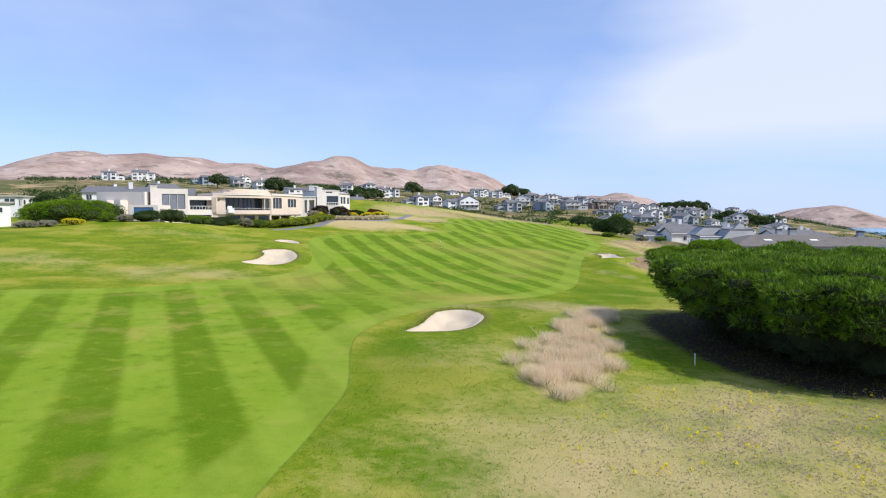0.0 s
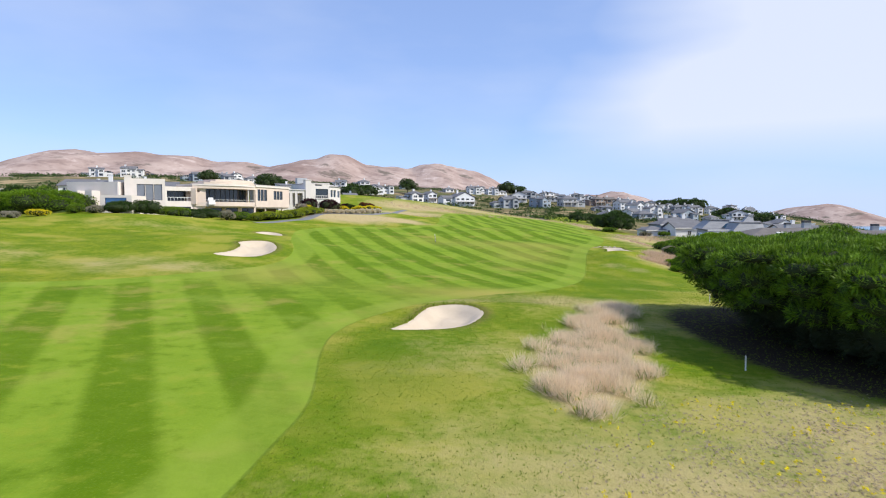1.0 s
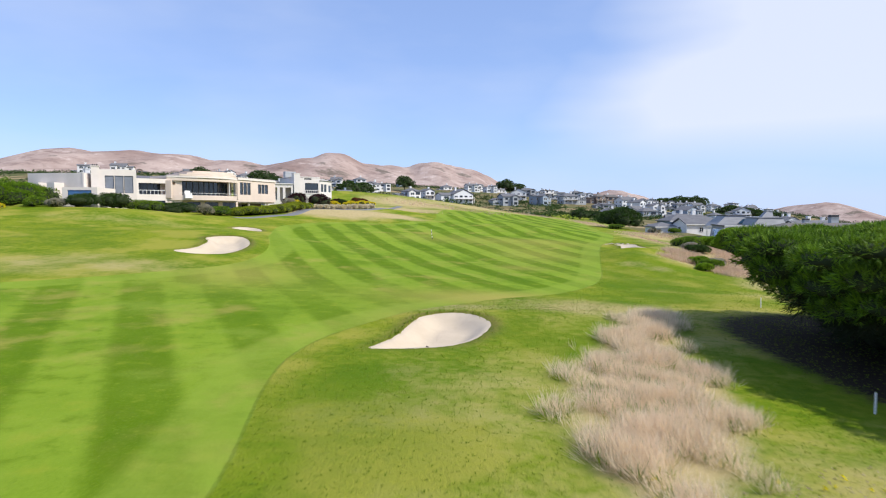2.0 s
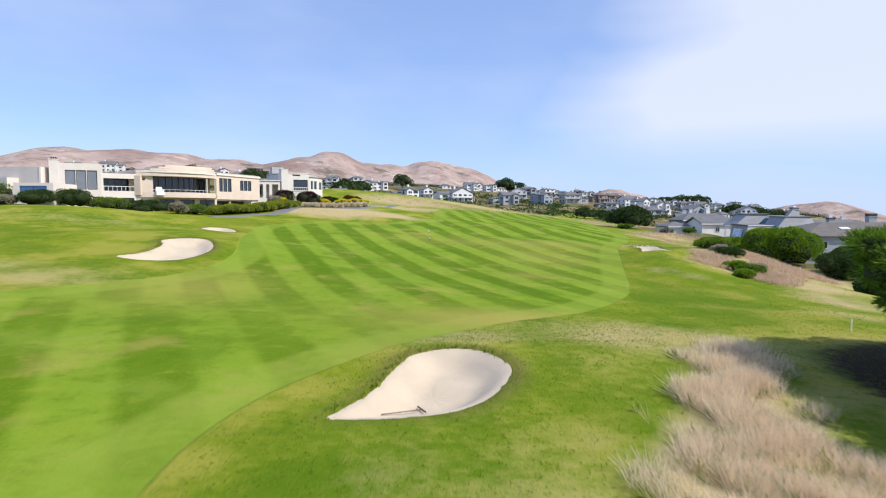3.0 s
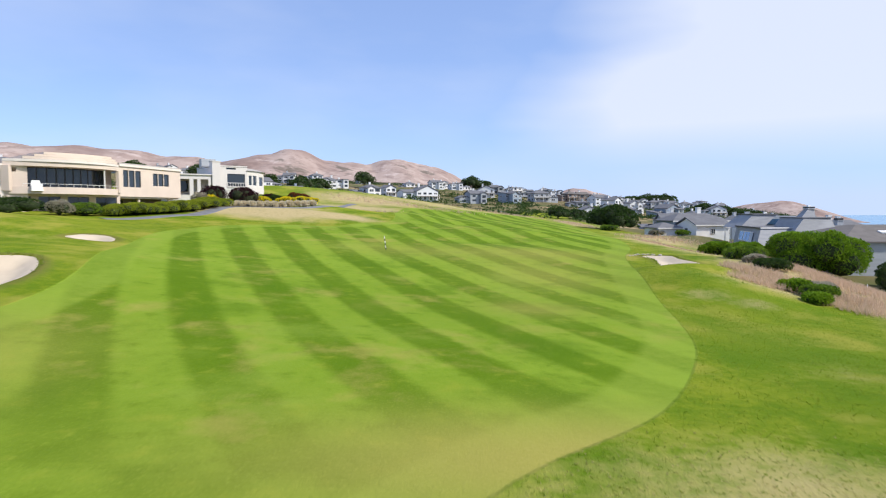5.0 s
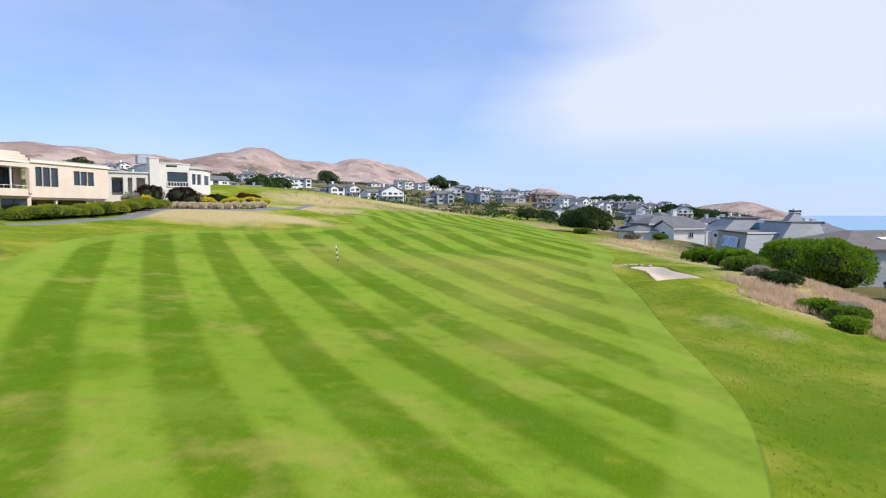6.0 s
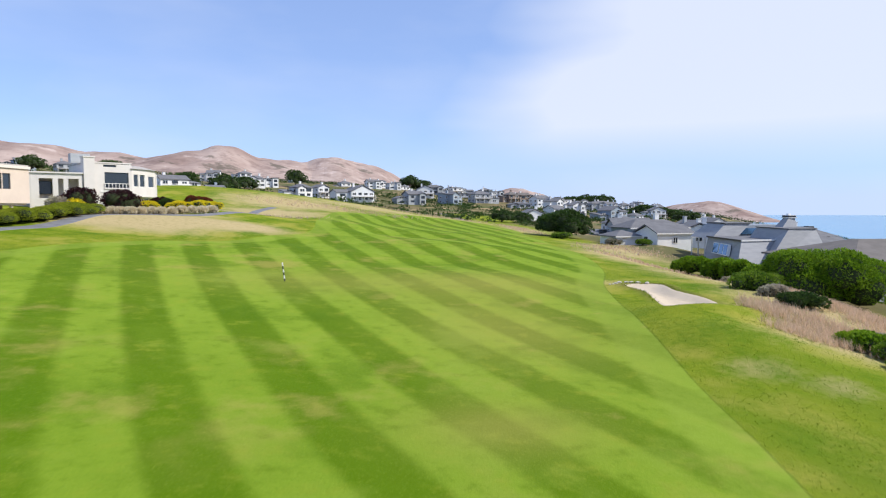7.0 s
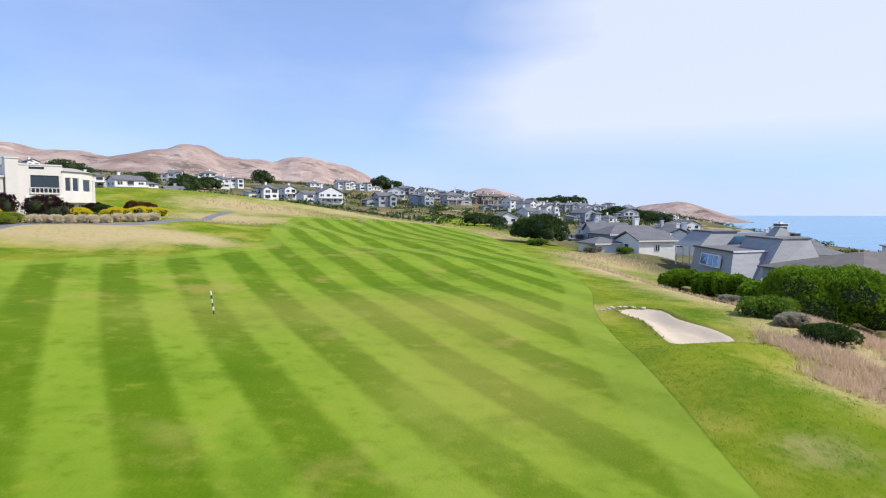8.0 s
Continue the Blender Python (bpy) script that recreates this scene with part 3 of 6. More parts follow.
me.materials.append(M_SEA)
tagged(new("water", me), "pale blue ocean beyond the shore", "sea", kind="structure")


# ---- tools for building things ----
class Shape:
    """Corners and faces of one mesh, gathered piece by piece."""

    def __init__(self):
        self.v, self.f = [], []

    def add(self, pts, faces):
        k = len(self.v)
        self.v += [tuple(p) for p in pts]
        self.f += [tuple(i + k for i in f) for f in faces]
        return self

    def box(self, x0, y0, z0, x1, y1, z1):
        return self.prism([(x0, y0), (x1, y0), (x1, y1), (x0, y1)], z0, z1)

    def prism(self, poly, z0, z1):
        area = sum(a[0] * b[1] - b[0] * a[1] for a, b in zip(poly, poly[1:] + poly[:1]))
        poly = poly if area > 0 else poly[::-1]
        n = len(poly)
        pts = [(*p, z0) for p in poly] + [(*p, z1) for p in poly]
        faces = [tuple(range(n))[::-1], tuple(range(n, 2 * n))]
        return self.add(pts, faces + [(i, (i + 1) % n, n + (i + 1) % n, n + i) for i in range(n)])

    def frustum(self, poly0, z0, poly1, z1):
        n = len(poly0)
        pts = [(*p, z0) for p in poly0] + [(*p, z1) for p in poly1]
        return self.add(pts, [tuple(range(n))[::-1], tuple(range(n, 2 * n))] + [(i, (i + 1) % n, n + (i + 1) % n, n + i) for i in range(n)])

    def tube(self, path, radii, sides=7):
        rings = []
        for k, p in enumerate(path):
            p = Vector(p)
            d = (Vector(path[min(k + 1, len(path) - 1)]) - Vector(path[max(k - 1, 0)])).normalized()
            u = d.orthogonal().normalized()
            w = d.cross(u)
            rings.append([p + radii[k] * (math.cos(a) * u + math.sin(a) * w) for a in (2 * math.pi * i / sides for i in range(sides))])
        n = len(rings)
        faces = [(r * sides + i, r * sides + (i + 1) % sides, (r + 1) * sides + (i + 1) % sides, (r + 1) * sides + i) for r in range(n - 1) for i in range(sides)]
        faces += [tuple(range(sides))[::-1], tuple(range((n - 1) * sides, n * sides))]
        return self.add([p for r in rings for p in r], faces)

    def mesh(self, name, material, origin=(0, 0, 0)):
        me = bpy.data.meshes.new(name)
        o = Vector(origin)
        me.from_pydata([Vector(p) - o for p in self.v], [], self.f)
        me.materials.append(material)
        me.update()
        return me


def thing(name, x, y, z, turn=0.0, label="", category="", group=""):
    """An empty at a thing's base, to carry its parts."""
    ob = new(name)
    ob.matrix_basis = pose(x, y, z, 0, 0, turn)
    return tagged(ob, label, category, group)


def part(name, shape, material, parent, label="", world=False):
    """One mesh under a thing; world: its corners are given in the world, not from the thing's base."""
    data = shape.mesh(name, material, parent.matrix_basis.translation if world else (0, 0, 0)) if isinstance(shape, Shape) else shape
    ob = new(name, data)
    ob.parent = parent
    return tagged(ob, label)


def raw_mesh(name, verts, tris, material):
    me = bpy.data.meshes.new(name)
    me.vertices.add(len(verts))
    me.vertices.foreach_set("co", np.ascontiguousarray(verts, np.float32).ravel())
    me.loops.add(tris.size)
    me.loops.foreach_set("vertex_index", np.ascontiguousarray(tris, np.int32).ravel())
    me.polygons.add(len(tris))
    me.polygons.foreach_set("loop_start", np.arange(0, tris.size, 3, dtype=np.int32))
    me.materials.append(material)
    me.update(calc_edges=True)
    return me


def sprays(rng, at, way, length, width, leaves=4, flat=0.75):
    """Tufts of narrow leaves: one root each, the leaves fanned round the way they grow."""
    n = len(at)
    tip = np.empty((n, leaves, 3))
    side = np.empty((n, leaves, 3))
    L = length * rng.uniform(0.6, 1.35, (n, 1))
    for k in range(leaves):
        d = way + rng.normal(0, flat, (n, 3)) * 0.6
        d /= np.linalg.norm(d, axis=1, keepdims=True)
        s = np.cross(d, rng.normal(0, 1, (n, 3)))
        s /= np.linalg.norm(s, axis=1, keepdims=True) + 1e-9
        tip[:, k] = at + d * L
        side[:, k] = at + d * L * 0.5 + s * width * L / length
    verts = np.concatenate([at[:, None], tip, side], 1)
    base = np.arange(n)[:, None] * (1 + 2 * leaves)
    tris = np.stack([np.broadcast_to(base, (n, leaves)), base + 1 + np.arange(leaves), base + 1 + leaves + np.arange(leaves)], -1)
    return verts.reshape(-1, 3), tris.reshape(-1, 3)


def crown_mesh(name, blobs, count, length, width, material, seed, up=0.25, cut=-0.55, core=0.80, floor=None):
    """A crown of leaf sprays over many overlapping clumps (x, y, z, rx, ry, rz), with a heart coloured dark as shade.
    """
    rng = np.random.default_rng(seed)
    b = np.array(blobs, float)
    share = (b[:, 3] * b[:, 4] + b[:, 3] * b[:, 5] + b[:, 4] * b[:, 5])
    pick = rng.choice(len(b), count, p=share / share.sum())
    d = rng.normal(0, 1, (count, 3))
    d /= np.linalg.norm(d, axis=1, keepdims=True)
    d[:, 2] = np.where(d[:, 2] < cut, -d[:, 2], d[:, 2])
    c, r = b[pick, :3], b[pick, 3:]
    at = c + d * r * rng.uniform(0.80, 1.04, (count, 1))
    # leave out what lies deep inside a neighbouring clump
    deep = np.zeros(count, bool)
    for q in b:
        deep |= (((at - q[:3]) / q[3:]) ** 2).sum(1) < 0.55
    if floor is not None:
        deep |= at[:, 2] < floor
    at, d, r = at[~deep], d[~deep], r[~deep]
    way = d / r
    way /= np.linalg.norm(way, axis=1, keepdims=True)
    way = way + np.array([0, 0, up])
    way /= np.linalg.norm(way, axis=1, keepdims=True)
    v, t = sprays(rng, at, way, length, width)
    vs, ts, k = [v], [t], len(v)
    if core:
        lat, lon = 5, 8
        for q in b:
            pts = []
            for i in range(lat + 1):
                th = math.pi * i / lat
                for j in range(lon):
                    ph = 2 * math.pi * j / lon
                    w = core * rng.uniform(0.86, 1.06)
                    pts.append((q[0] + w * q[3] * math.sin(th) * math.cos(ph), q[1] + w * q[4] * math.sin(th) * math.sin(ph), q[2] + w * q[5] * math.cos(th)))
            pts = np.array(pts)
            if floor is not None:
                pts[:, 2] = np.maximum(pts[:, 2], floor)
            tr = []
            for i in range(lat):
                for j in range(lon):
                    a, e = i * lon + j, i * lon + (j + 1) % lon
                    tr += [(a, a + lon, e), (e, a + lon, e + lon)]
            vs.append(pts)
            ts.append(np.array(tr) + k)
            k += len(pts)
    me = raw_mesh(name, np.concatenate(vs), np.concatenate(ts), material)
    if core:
        me.materials.append(M_CROWN_SHADE)
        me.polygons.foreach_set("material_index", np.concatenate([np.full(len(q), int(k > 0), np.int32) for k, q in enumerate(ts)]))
    return me


def bush(name, x, y, rx, ry, h, material, label, count=900, seed=1, turn=0.0, leaf=0.30, lumps=7, category="bush", group="", z=None):
    """A shrub: short stems and a lumpy crown of leaf sprays that comes down to the ground."""
    rng = np.random.default_rng(seed)
    z0 = lay_at(x, y) if z is None else z
    ob = thing(name, x, y, z0, turn, label, category, group)
    blobs = [(0, 0, h * 0.45, rx * 0.7, ry * 0.7, h * 0.5)]
    for k in range(lumps):
        a, q = 2 * math.pi * (k + rng.uniform(-.3, .3)) / lumps, rng.uniform(0.35, 0.72)
        s = rng.uniform(0.32, 0.5)
        blobs.append((rx * q * math.cos(a), ry * q * math.sin(a), h * rng.uniform(0.3, 0.62), rx * s, ry * s, h * rng.uniform(0.3, 0.42)))
    for k in range(4):
        a = rng.uniform(0, 6.28)
        stem = Shape().tube([(0, 0, -0.3), (rx * .15 * math.cos(a), ry * .15 * math.sin(a), h * .2), (rx * .35 * math.cos(a), ry * .35 * math.sin(a), h * .5)], [.09, .07, .03], 5)
        part("stem", stem, M_BARK, ob)
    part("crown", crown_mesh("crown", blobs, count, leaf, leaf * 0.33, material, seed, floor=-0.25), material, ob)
    return ob


def tree(name, x, y, h, spread, material, label, seed, count=2200, leaf=0.6, trunk=0.35, base=0.35, lumps=14, category="tree", flat=0.62):
    """A wind-shaped tree: tapered trunk, forked limbs, a crown of many clumps with gaps."""
    rng = np.random.default_rng(seed)
    ob = thing(name, x, y, lay_at(x, y), 0, label, category)
    wood, blobs = Shape(), []
    wood.tube([(0, 0, -0.5), (0.1, 0, h * 0.2), (0.25, 0.1, h * 0.5), (0.3, 0.1, h * 0.85)], [trunk * 1.3, trunk, trunk * .7, trunk * .2], 8)
    for k in range(lumps):
        a, q = 2.4 * k + rng.uniform(-.4, .4), math.sqrt((k + .5) / lumps) * rng.uniform(.75, 1.0)
        cx, cy = spread * .78 * q * math.cos(a), spread * .78 * q * math.sin(a)
        cz = h * (base + (0.86 - base) * (1 - .75 * q * q) * rng.uniform(.75, 1.05))
        r = spread * rng.uniform(.26, .40)
        blobs.append((cx, cy, cz, r, r, r * flat))
        wood.tube([(0.1, 0, h * .25), (cx * .5, cy * .5, (h * .3 + cz) * .5), (cx, cy, cz)], [trunk * .45, trunk * .25, .04], 5)
    part("trunk", wood, M_BARK, ob)
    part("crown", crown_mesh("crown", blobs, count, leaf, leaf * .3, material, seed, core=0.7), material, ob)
    return ob


# ---- house tools ----
def slab(s, p0, p1, u0, u1, z0, z1, o0, o1):
    """A block along the line p0 to p1: from u0 to u1 on it, o0 to o1 out of it towards its right."""
    a, b = Vector((*p0, 0)), Vector((*p1, 0))
    d = (b - a).normalized()
    n = Vector((d.y, -d.x, 0))
    c = [a + d * u + n * o for u, o in ((u0, o0), (u1, o0), (u1, o1), (u0, o1))]
    return s.prism([(v.x, v.y) for v in c], z0, z1)


def wall_run(s, p0, p1, z0, z1, thick=0.3, holes=()):
    """A wall with openings (u0, u1, z0, z1) that go right through it; its outer face lies on the line."""
    length = math.dist(p0, p1)
    a, d = Vector((*p0, 0)), (Vector((*p1, 0)) - Vector((*p0, 0))).normalized()
    n = Vector((d.y, -d.x, 0))
    us = sorted({0.0, length, *(h[0] for h in holes), *(h[1] for h in holes)})
    zs = sorted({z0, z1, *(h[2] for h in holes), *(h[3] for h in holes)})
    solid = {(i, j): not any(h[0] < (us[i] + us[i + 1]) / 2 < h[1] and h[2] < (zs[j] + zs[j + 1]) / 2 < h[3] for h in holes)
             for i in range(len(us) - 1) for j in range(len(zs) - 1)}
    index, pts, faces = {}, [], []

    def at(i, j, k):
        if (i, j, k) not in index:
            v = a + d * us[i] - n * (thick * k)
            index[i, j, k] = len(pts)
            pts.append((v.x, v.y, zs[j]))
        return index[i, j, k]

    for (i, j), full in solid.items():
        if not full:
            continue
        faces.append((at(i, j, 0), at(i + 1, j, 0), at(i + 1, j + 1, 0), at(i, j + 1, 0)))
        faces.append((at(i, j, 1), at(i, j + 1, 1), at(i + 1, j + 1, 1), at(i + 1, j, 1)))
        if not solid.get((i - 1, j)):
            faces.append((at(i, j, 0), at(i, j + 1, 0), at(i, j + 1, 1), at(i, j, 1)))
        if not solid.get((i + 1, j)):
            faces.append((at(i + 1, j, 0), at(i + 1, j, 1), at(i + 1, j + 1, 1), at(i + 1, j + 1, 0)))
        if not solid.get((i, j - 1)):
            faces.append((at(i, j, 0), at(i, j, 1), at(i + 1, j, 1), at(i + 1, j, 0)))
        if not solid.get((i, j + 1)):
            faces.append((at(i, j + 1, 0), at(i + 1, j + 1, 0), at(i + 1, j + 1, 1), at(i, j + 1, 1)))
    return s.add(pts, faces)


def glazing(parent, p0, p1, hole, panes=2, frame_mat=None, depth=0.16, rail=0.07, world=True, glass=None):
    """A window in an opening of wall_run: a pane, and its frame and mullions as a part of it."""
    u0, u1, z0, z1 = hole
    s = slab(Shape(), p0, p1, u0 + .01, u1 - .01, z0 + .01, z1 - .01, -depth - .02, -depth)
    w = part("window", s, glass or M_GLASS, parent, world=world)
    f = Shape()
    slab(f, p0, p1, u0, u1, z0, z0 + rail, -depth - .06, -depth + .06)
    slab(f, p0, p1, u0, u1, z1 - rail, z1, -depth - .06, -depth + .06)
    for k in range(panes + 1):
        c = u0 + rail / 2 + (u1 - u0 - rail) * k / panes
        slab(f, p0, p1, c - rail / 2, c + rail / 2, z0 + rail, z1 - rail, -depth - .055, -depth + .055)
    data = f.mesh("window_frame", frame_mat or M_DARK, parent.matrix_basis.translation if world else (0, 0, 0))
    ob = new("window_frame", data)
    ob.parent = w
    return w


# ---- the low modern house with the round terrace room ----
def modern_house():
    ob = thing("modern_house", -60, 147, 4.6, 0, "long low cream stucco house with curved terrace room", "house")
    roof_z = 12.9

    def block(name, mat, pts, z0, z1, holes, label=""):
        """Front runs through pts; holes per run; the back is closed 11 m behind."""
        for k in range(len(pts) - 1):
            w = part(name, wall_run(Shape(), pts[k], pts[k + 1], z0, z1, 0.3, [h[:4] for h in holes.get(k, ())]), mat, ob, label, world=True)
        for k, hs in holes.items():
            for h in hs:
                if len(h) > 4 and h[4]:
                    glazing(ob, pts[k], pts[k + 1], h[:4], h[4], glass=h[5] if len(h) > 5 else None)
        return w

    # tower with its chimney
    t0, t1 = (-66.4, 139.4), (-59.5, 142.8)
    block("wall", M_STUCCO, [t0, t1], 3.5, 13.6, {0: [(2.2, 3.75, 9.0, 12.4, 1, M_SKY_GREY), (3.85, 5.4, 9.0, 12.4, 1, M_SKY_GREY), (5.5, 7.1, 9.0, 12.4, 1, M_SKY_GREY)]}, label="cream stucco tower wall")
    for p, q in (((-59.5, 142.8), (-63.6, 151)), ((-63.6, 151), (-70.4, 147.6)), ((-70.4, 147.6), (-66.4, 139.4))):
        part("wall", wall_run(Shape(), p, q, 3.5, 13.6), M_STUCCO, ob, world=True)
    part("roof", Shape().prism([(-66.3, 139.8), (-59.9, 142.9), (-63.7, 150.7), (-70.1, 147.5)], 13.0, 13.25), M_FLATROOF, ob, world=True)
    s = Shape()
    slab(s, t0, t1, -0.15, 1.25, 3.5, 14.1, 0.12, -1.6)
    slab(s, t0, t1, -0.25, 1.35, 14.1, 14.25, 0.2, -1.7)
    part("chimney", s, M_STUCCO, ob, world=True)
    s = Shape()
    for k in range(3):
        slab(s, t0, t1, 0.1 + .35 * k, 0.3 + .35 * k, 14.25, 14.6, -0.3, -1.0)
    part("chimney_pot", s, M_DARK, ob, world=True)

    # wing on the garden side: tall back wall, pilasters, a low room with one wide window
    g0, g1 = (-79.2, 140.2), (-67.2, 138.2)
    block("wall", M_STUCCO, [(-82.8, 152), g0, g1, (-68, 146)], 3.5, 12.8, {})
    part("roof", Shape().prism([(-82.5, 152), (-79, 140.5), (-67.4, 138.5), (-68.2, 146)], 12.3, 12.5), M_FLATROOF, ob, world=True)
    for a, b in ((2.6, 4.4), (6.2, 7.8)):
        s = slab(Shape(), g0, g1, a, b, 3.5, 10.9, 2.4, 0.0)
        part("pilaster", s, M_STUCCO, ob, world=True)
    l0, l1 = (-67.4, 131.4), (-61.6, 132.4)
    block("wall", M_STUCCO, [(-69.5, 138.2), l0, l1, (-62.8, 141)], 3.2, 9.8, {1: [(0.9, 4.9, 7.2, 9.3, 2, M_SKY_BLUE)]})
    part("roof", Shape().prism([(-69.2, 138.2), (-67.2, 131.7), (-61.9, 132.7), (-63, 140.9)], 9.3, 9.5), M_FLATROOF, ob, world=True)

    # balcony wing
    b0, b1 = (-59.5, 142.8), (-55.2, 146.6)
    block("wall", M_STUCCO, [b0, b1], 3.8, 12.0, {0: [(0.35, 5.5, 8.85, 11.1), (0.5, 5.4, 5.2, 7.6, 3)]}, label="cream stucco balcony wall")
    i0, i1 = (-61.2, 144.6), (-56.9, 148.4)
    block("inner_wall", M_STUCCO_WARM, [i0, i1], 8.5, 12.0, {0: [(0.4, 5.3, 8.9, 11.2, 4)]})
    part("balcony_floor", slab(Shape(), b0, b1, 0.1, 5.7, 8.5, 8.75, -0.31, -2.5), M_STUCCO, ob, world=True)
    part("roof", slab(Shape(), b0, b1, 0, 5.74, 11.5, 11.75, -0.31, -9), M_FLATROOF, ob, world=True)
    rail = Shape()
    slab(rail, b0, b1, 0.35, 5.5, 9.62, 9.72, -0.05, -0.15)
    for k in range(8):
        slab(rail, b0, b1, 0.4 + k * 0.72, 0.46 + k * 0.72, 8.85, 9.62, -0.07, -0.13)
    part("railing", rail, M_WHITE, ob, world=True)

    # round terrace room
    a, b = Vector((-55.2, 146.6)), Vector((-45.1, 160.0))
    ch_d = (b - a).normalized()
    out = Vector((ch_d.y, -ch_d.x))
    length = (b - a).length

    def arc(bulge, n=14, lo=0.0, hi=1.0):
        pts = []
        for k in range(n + 1):
            u = lo + (hi - lo) * k / n
            p = a + ch_d * length * u + out * bulge * (1 - (2 * u - 1) ** 2)
            pts.append((p.x, p.y))
        return pts

    def ring(front, depth_back, z0, z1):
        inner = [(a.x - out.x * depth_back, a.y - out.y * depth_back), (b.x - out.x * depth_back, b.y - out.y * depth_back)]
        return Shape().prism(front + inner[::-1], z0, z1)

    part("terrace_slab", ring(arc(3.2), 6, 7.75, 8.15), M_STUCCO_WARM, ob, world=True)
    part("parapet", Shape().prism(arc(3.2) + arc(2.95)[::-1], 8.15, 8.75), M_STUCCO_WARM, ob, world=True)
    g = [(p[0] - out.x * 3.2, p[1] - out.y * 3.2) for p in arc(3.4, 10, 0.20, 0.93)]
    part("end_wall", wall_run(Shape(), (a.x - out.x * 2.4, a.y - out.y * 2.4), g[0], 8.15, 11.75), M_STUCCO_WARM, ob, world=True)
    part("end_wall", wall_run(Shape(), g[-1], (b.x - out.x * 2.4, b.y - out.y * 2.4), 8.15, 11.75), M_STUCCO_WARM, ob, world=True)
    for k in range(len(g) - 1):
        glazing(ob, g[k], g[k + 1], (0.02, math.dist(g[k], g[k + 1]) - .02, 8.15, 11.75), 1, M_DARK, 0.0)
    part("cornice", ring(arc(3.3), 6.5, 11.75, 12.35), M_STUCCO_WARM, ob, world=True)
    part("cornice", ring(arc(3.55), 6.5, 12.38, 12.75), M_STUCCO, ob, world=True)
    for lo, hi, bul, z0, z1 in ((.12, .98, 3.3, 12.78, 13.15), (.2, .95, 3.0, 13.18, 13.5), (.27, .9, 2.7, 13.53, 13.85)):
        front = arc(bul, 14, lo, hi)
        rear = [(p[0] - out.x * 5, p[1] - out.y * 5) for p in (front[-1], front[0])]
        part("cornice", Shape().prism(front + rear, z0, z1), M_STUCCO_WARM, ob, "tapering tier of the round roof", world=True)
    q0, q1 = arc(2.0, 1, 0.0, 0.16)
    part("side_wall", wall_run(Shape(), q0, q1, 3.8, 11.75, .3, [(.5, 1.6, 10.9, 11.5)]), M_STUCCO_WARM, ob, world=True)
    rail = Shape()
    top = arc(2.9, 14, .12, .98)
    for k in range(14):
        rail.tube([(*top[k], 9.2), (*top[k + 1], 9.2)], [.035, .035], 5)
        rail.tube([(*top[k], 8.15), (*top[k], 9.2)], [.02, .02], 5)
    part("railing", rail, M_TRIM, ob, "slim pale terrace railing", world=True)
    for u, w in ((0.02, 1.6), (0.985, .7)):
        q = a + ch_d * length * u + out * 2.4 * (1 - (2 * u - 1) ** 2)
        s = Shape().box(q.x - .35 * w, q.y - .35, 8.15, q.x + .35 * w, q.y + .35, 11.75)
        part("pier", s, M_STUCCO_WARM, ob, world=True)
    for u in (0.80,):
        q = a + ch_d * length * u + out * 2.7 * (1 - (2 * u - 1) ** 2)
        part("column", Shape().tube([(q.x, q.y, 8.15), (q.x, q.y, 11.75)], [.12, .12], 10), M_TRIM, ob, world=True)
    # ground floor set back under the terrace
    low = arc(-0.6, 4)
    holes = {k: [(0.5, math.dist(low[k], low[k + 1]) - .5, 5.3, 7.4, 2)] for k in range(4)}
    block("wall", M_STUCCO_WARM, low, 3.8, 7.75, holes)
    part("back_wall", ring([tuple(a - out * 6), tuple(b - out * 6)], 6.3, 4, 12.5), M_STUCCO_WARM, ob, world=True)

    # end wing, raised over an open undercroft
    w0, w1 = (-45.1, 160.0), (-40.6, 175.2)
    n_len = math.dist(w0, w1)
    block("wall", M_STUCCO_WARM, [w0, w1, (-52, 178.5)], 7.6, roof_z,
          {0: [(0.9, 2.1, 9.2, 12.0, 1), (2.25, 3.6, 9.2, 12.0, 1), (3.75, 5.1, 9.2, 12.0, 1), (8.2, 9.5, 9.6, 11.8, 1), (9.65, 11.0, 9.6, 11.8, 1), (11.15, 12.5, 9.6, 11.8, 1)]}, label="warm cream stucco upper wall")
    part("roof", Shape().prism([w0, w1, (-52, 178.5), (-56.5, 164)], 12.9, 13.15), M_FLATROOF, ob, world=True)
    part("floor_slab", Shape().prism([(-45.4, 160), (-41, 175), (-52, 178.2), (-56.4, 164)], 7.3, 7.6), M_STUCCO_WARM, ob, world=True)
    u0, u1 = (-48.2, 161.4), (-44.2, 175)
    block("wall", M_BROWNWALL, [u0, u1], 3.8, 7.3, {0: [(1, 4.2, 5.6, 7.0, 3), (6, 9, 5.6, 7.0, 3)]})
    s = Shape()
    for k in range(2):
        s = slab(Shape(), w0, w1, 5 + 8 * k, 5.35 + 8 * k, 3.8, 7.3, -0.5, -0.85)
        part("post", s, M_STUCCO_WARM, ob, world=True)
    fascia = slab(Shape(), w0, w1, -.1, n_len + .1, 12.55, 12.95, .22, .004)
    part("fascia", fascia, M_STUCCO, ob, world=True)
    return ob


modern_house()


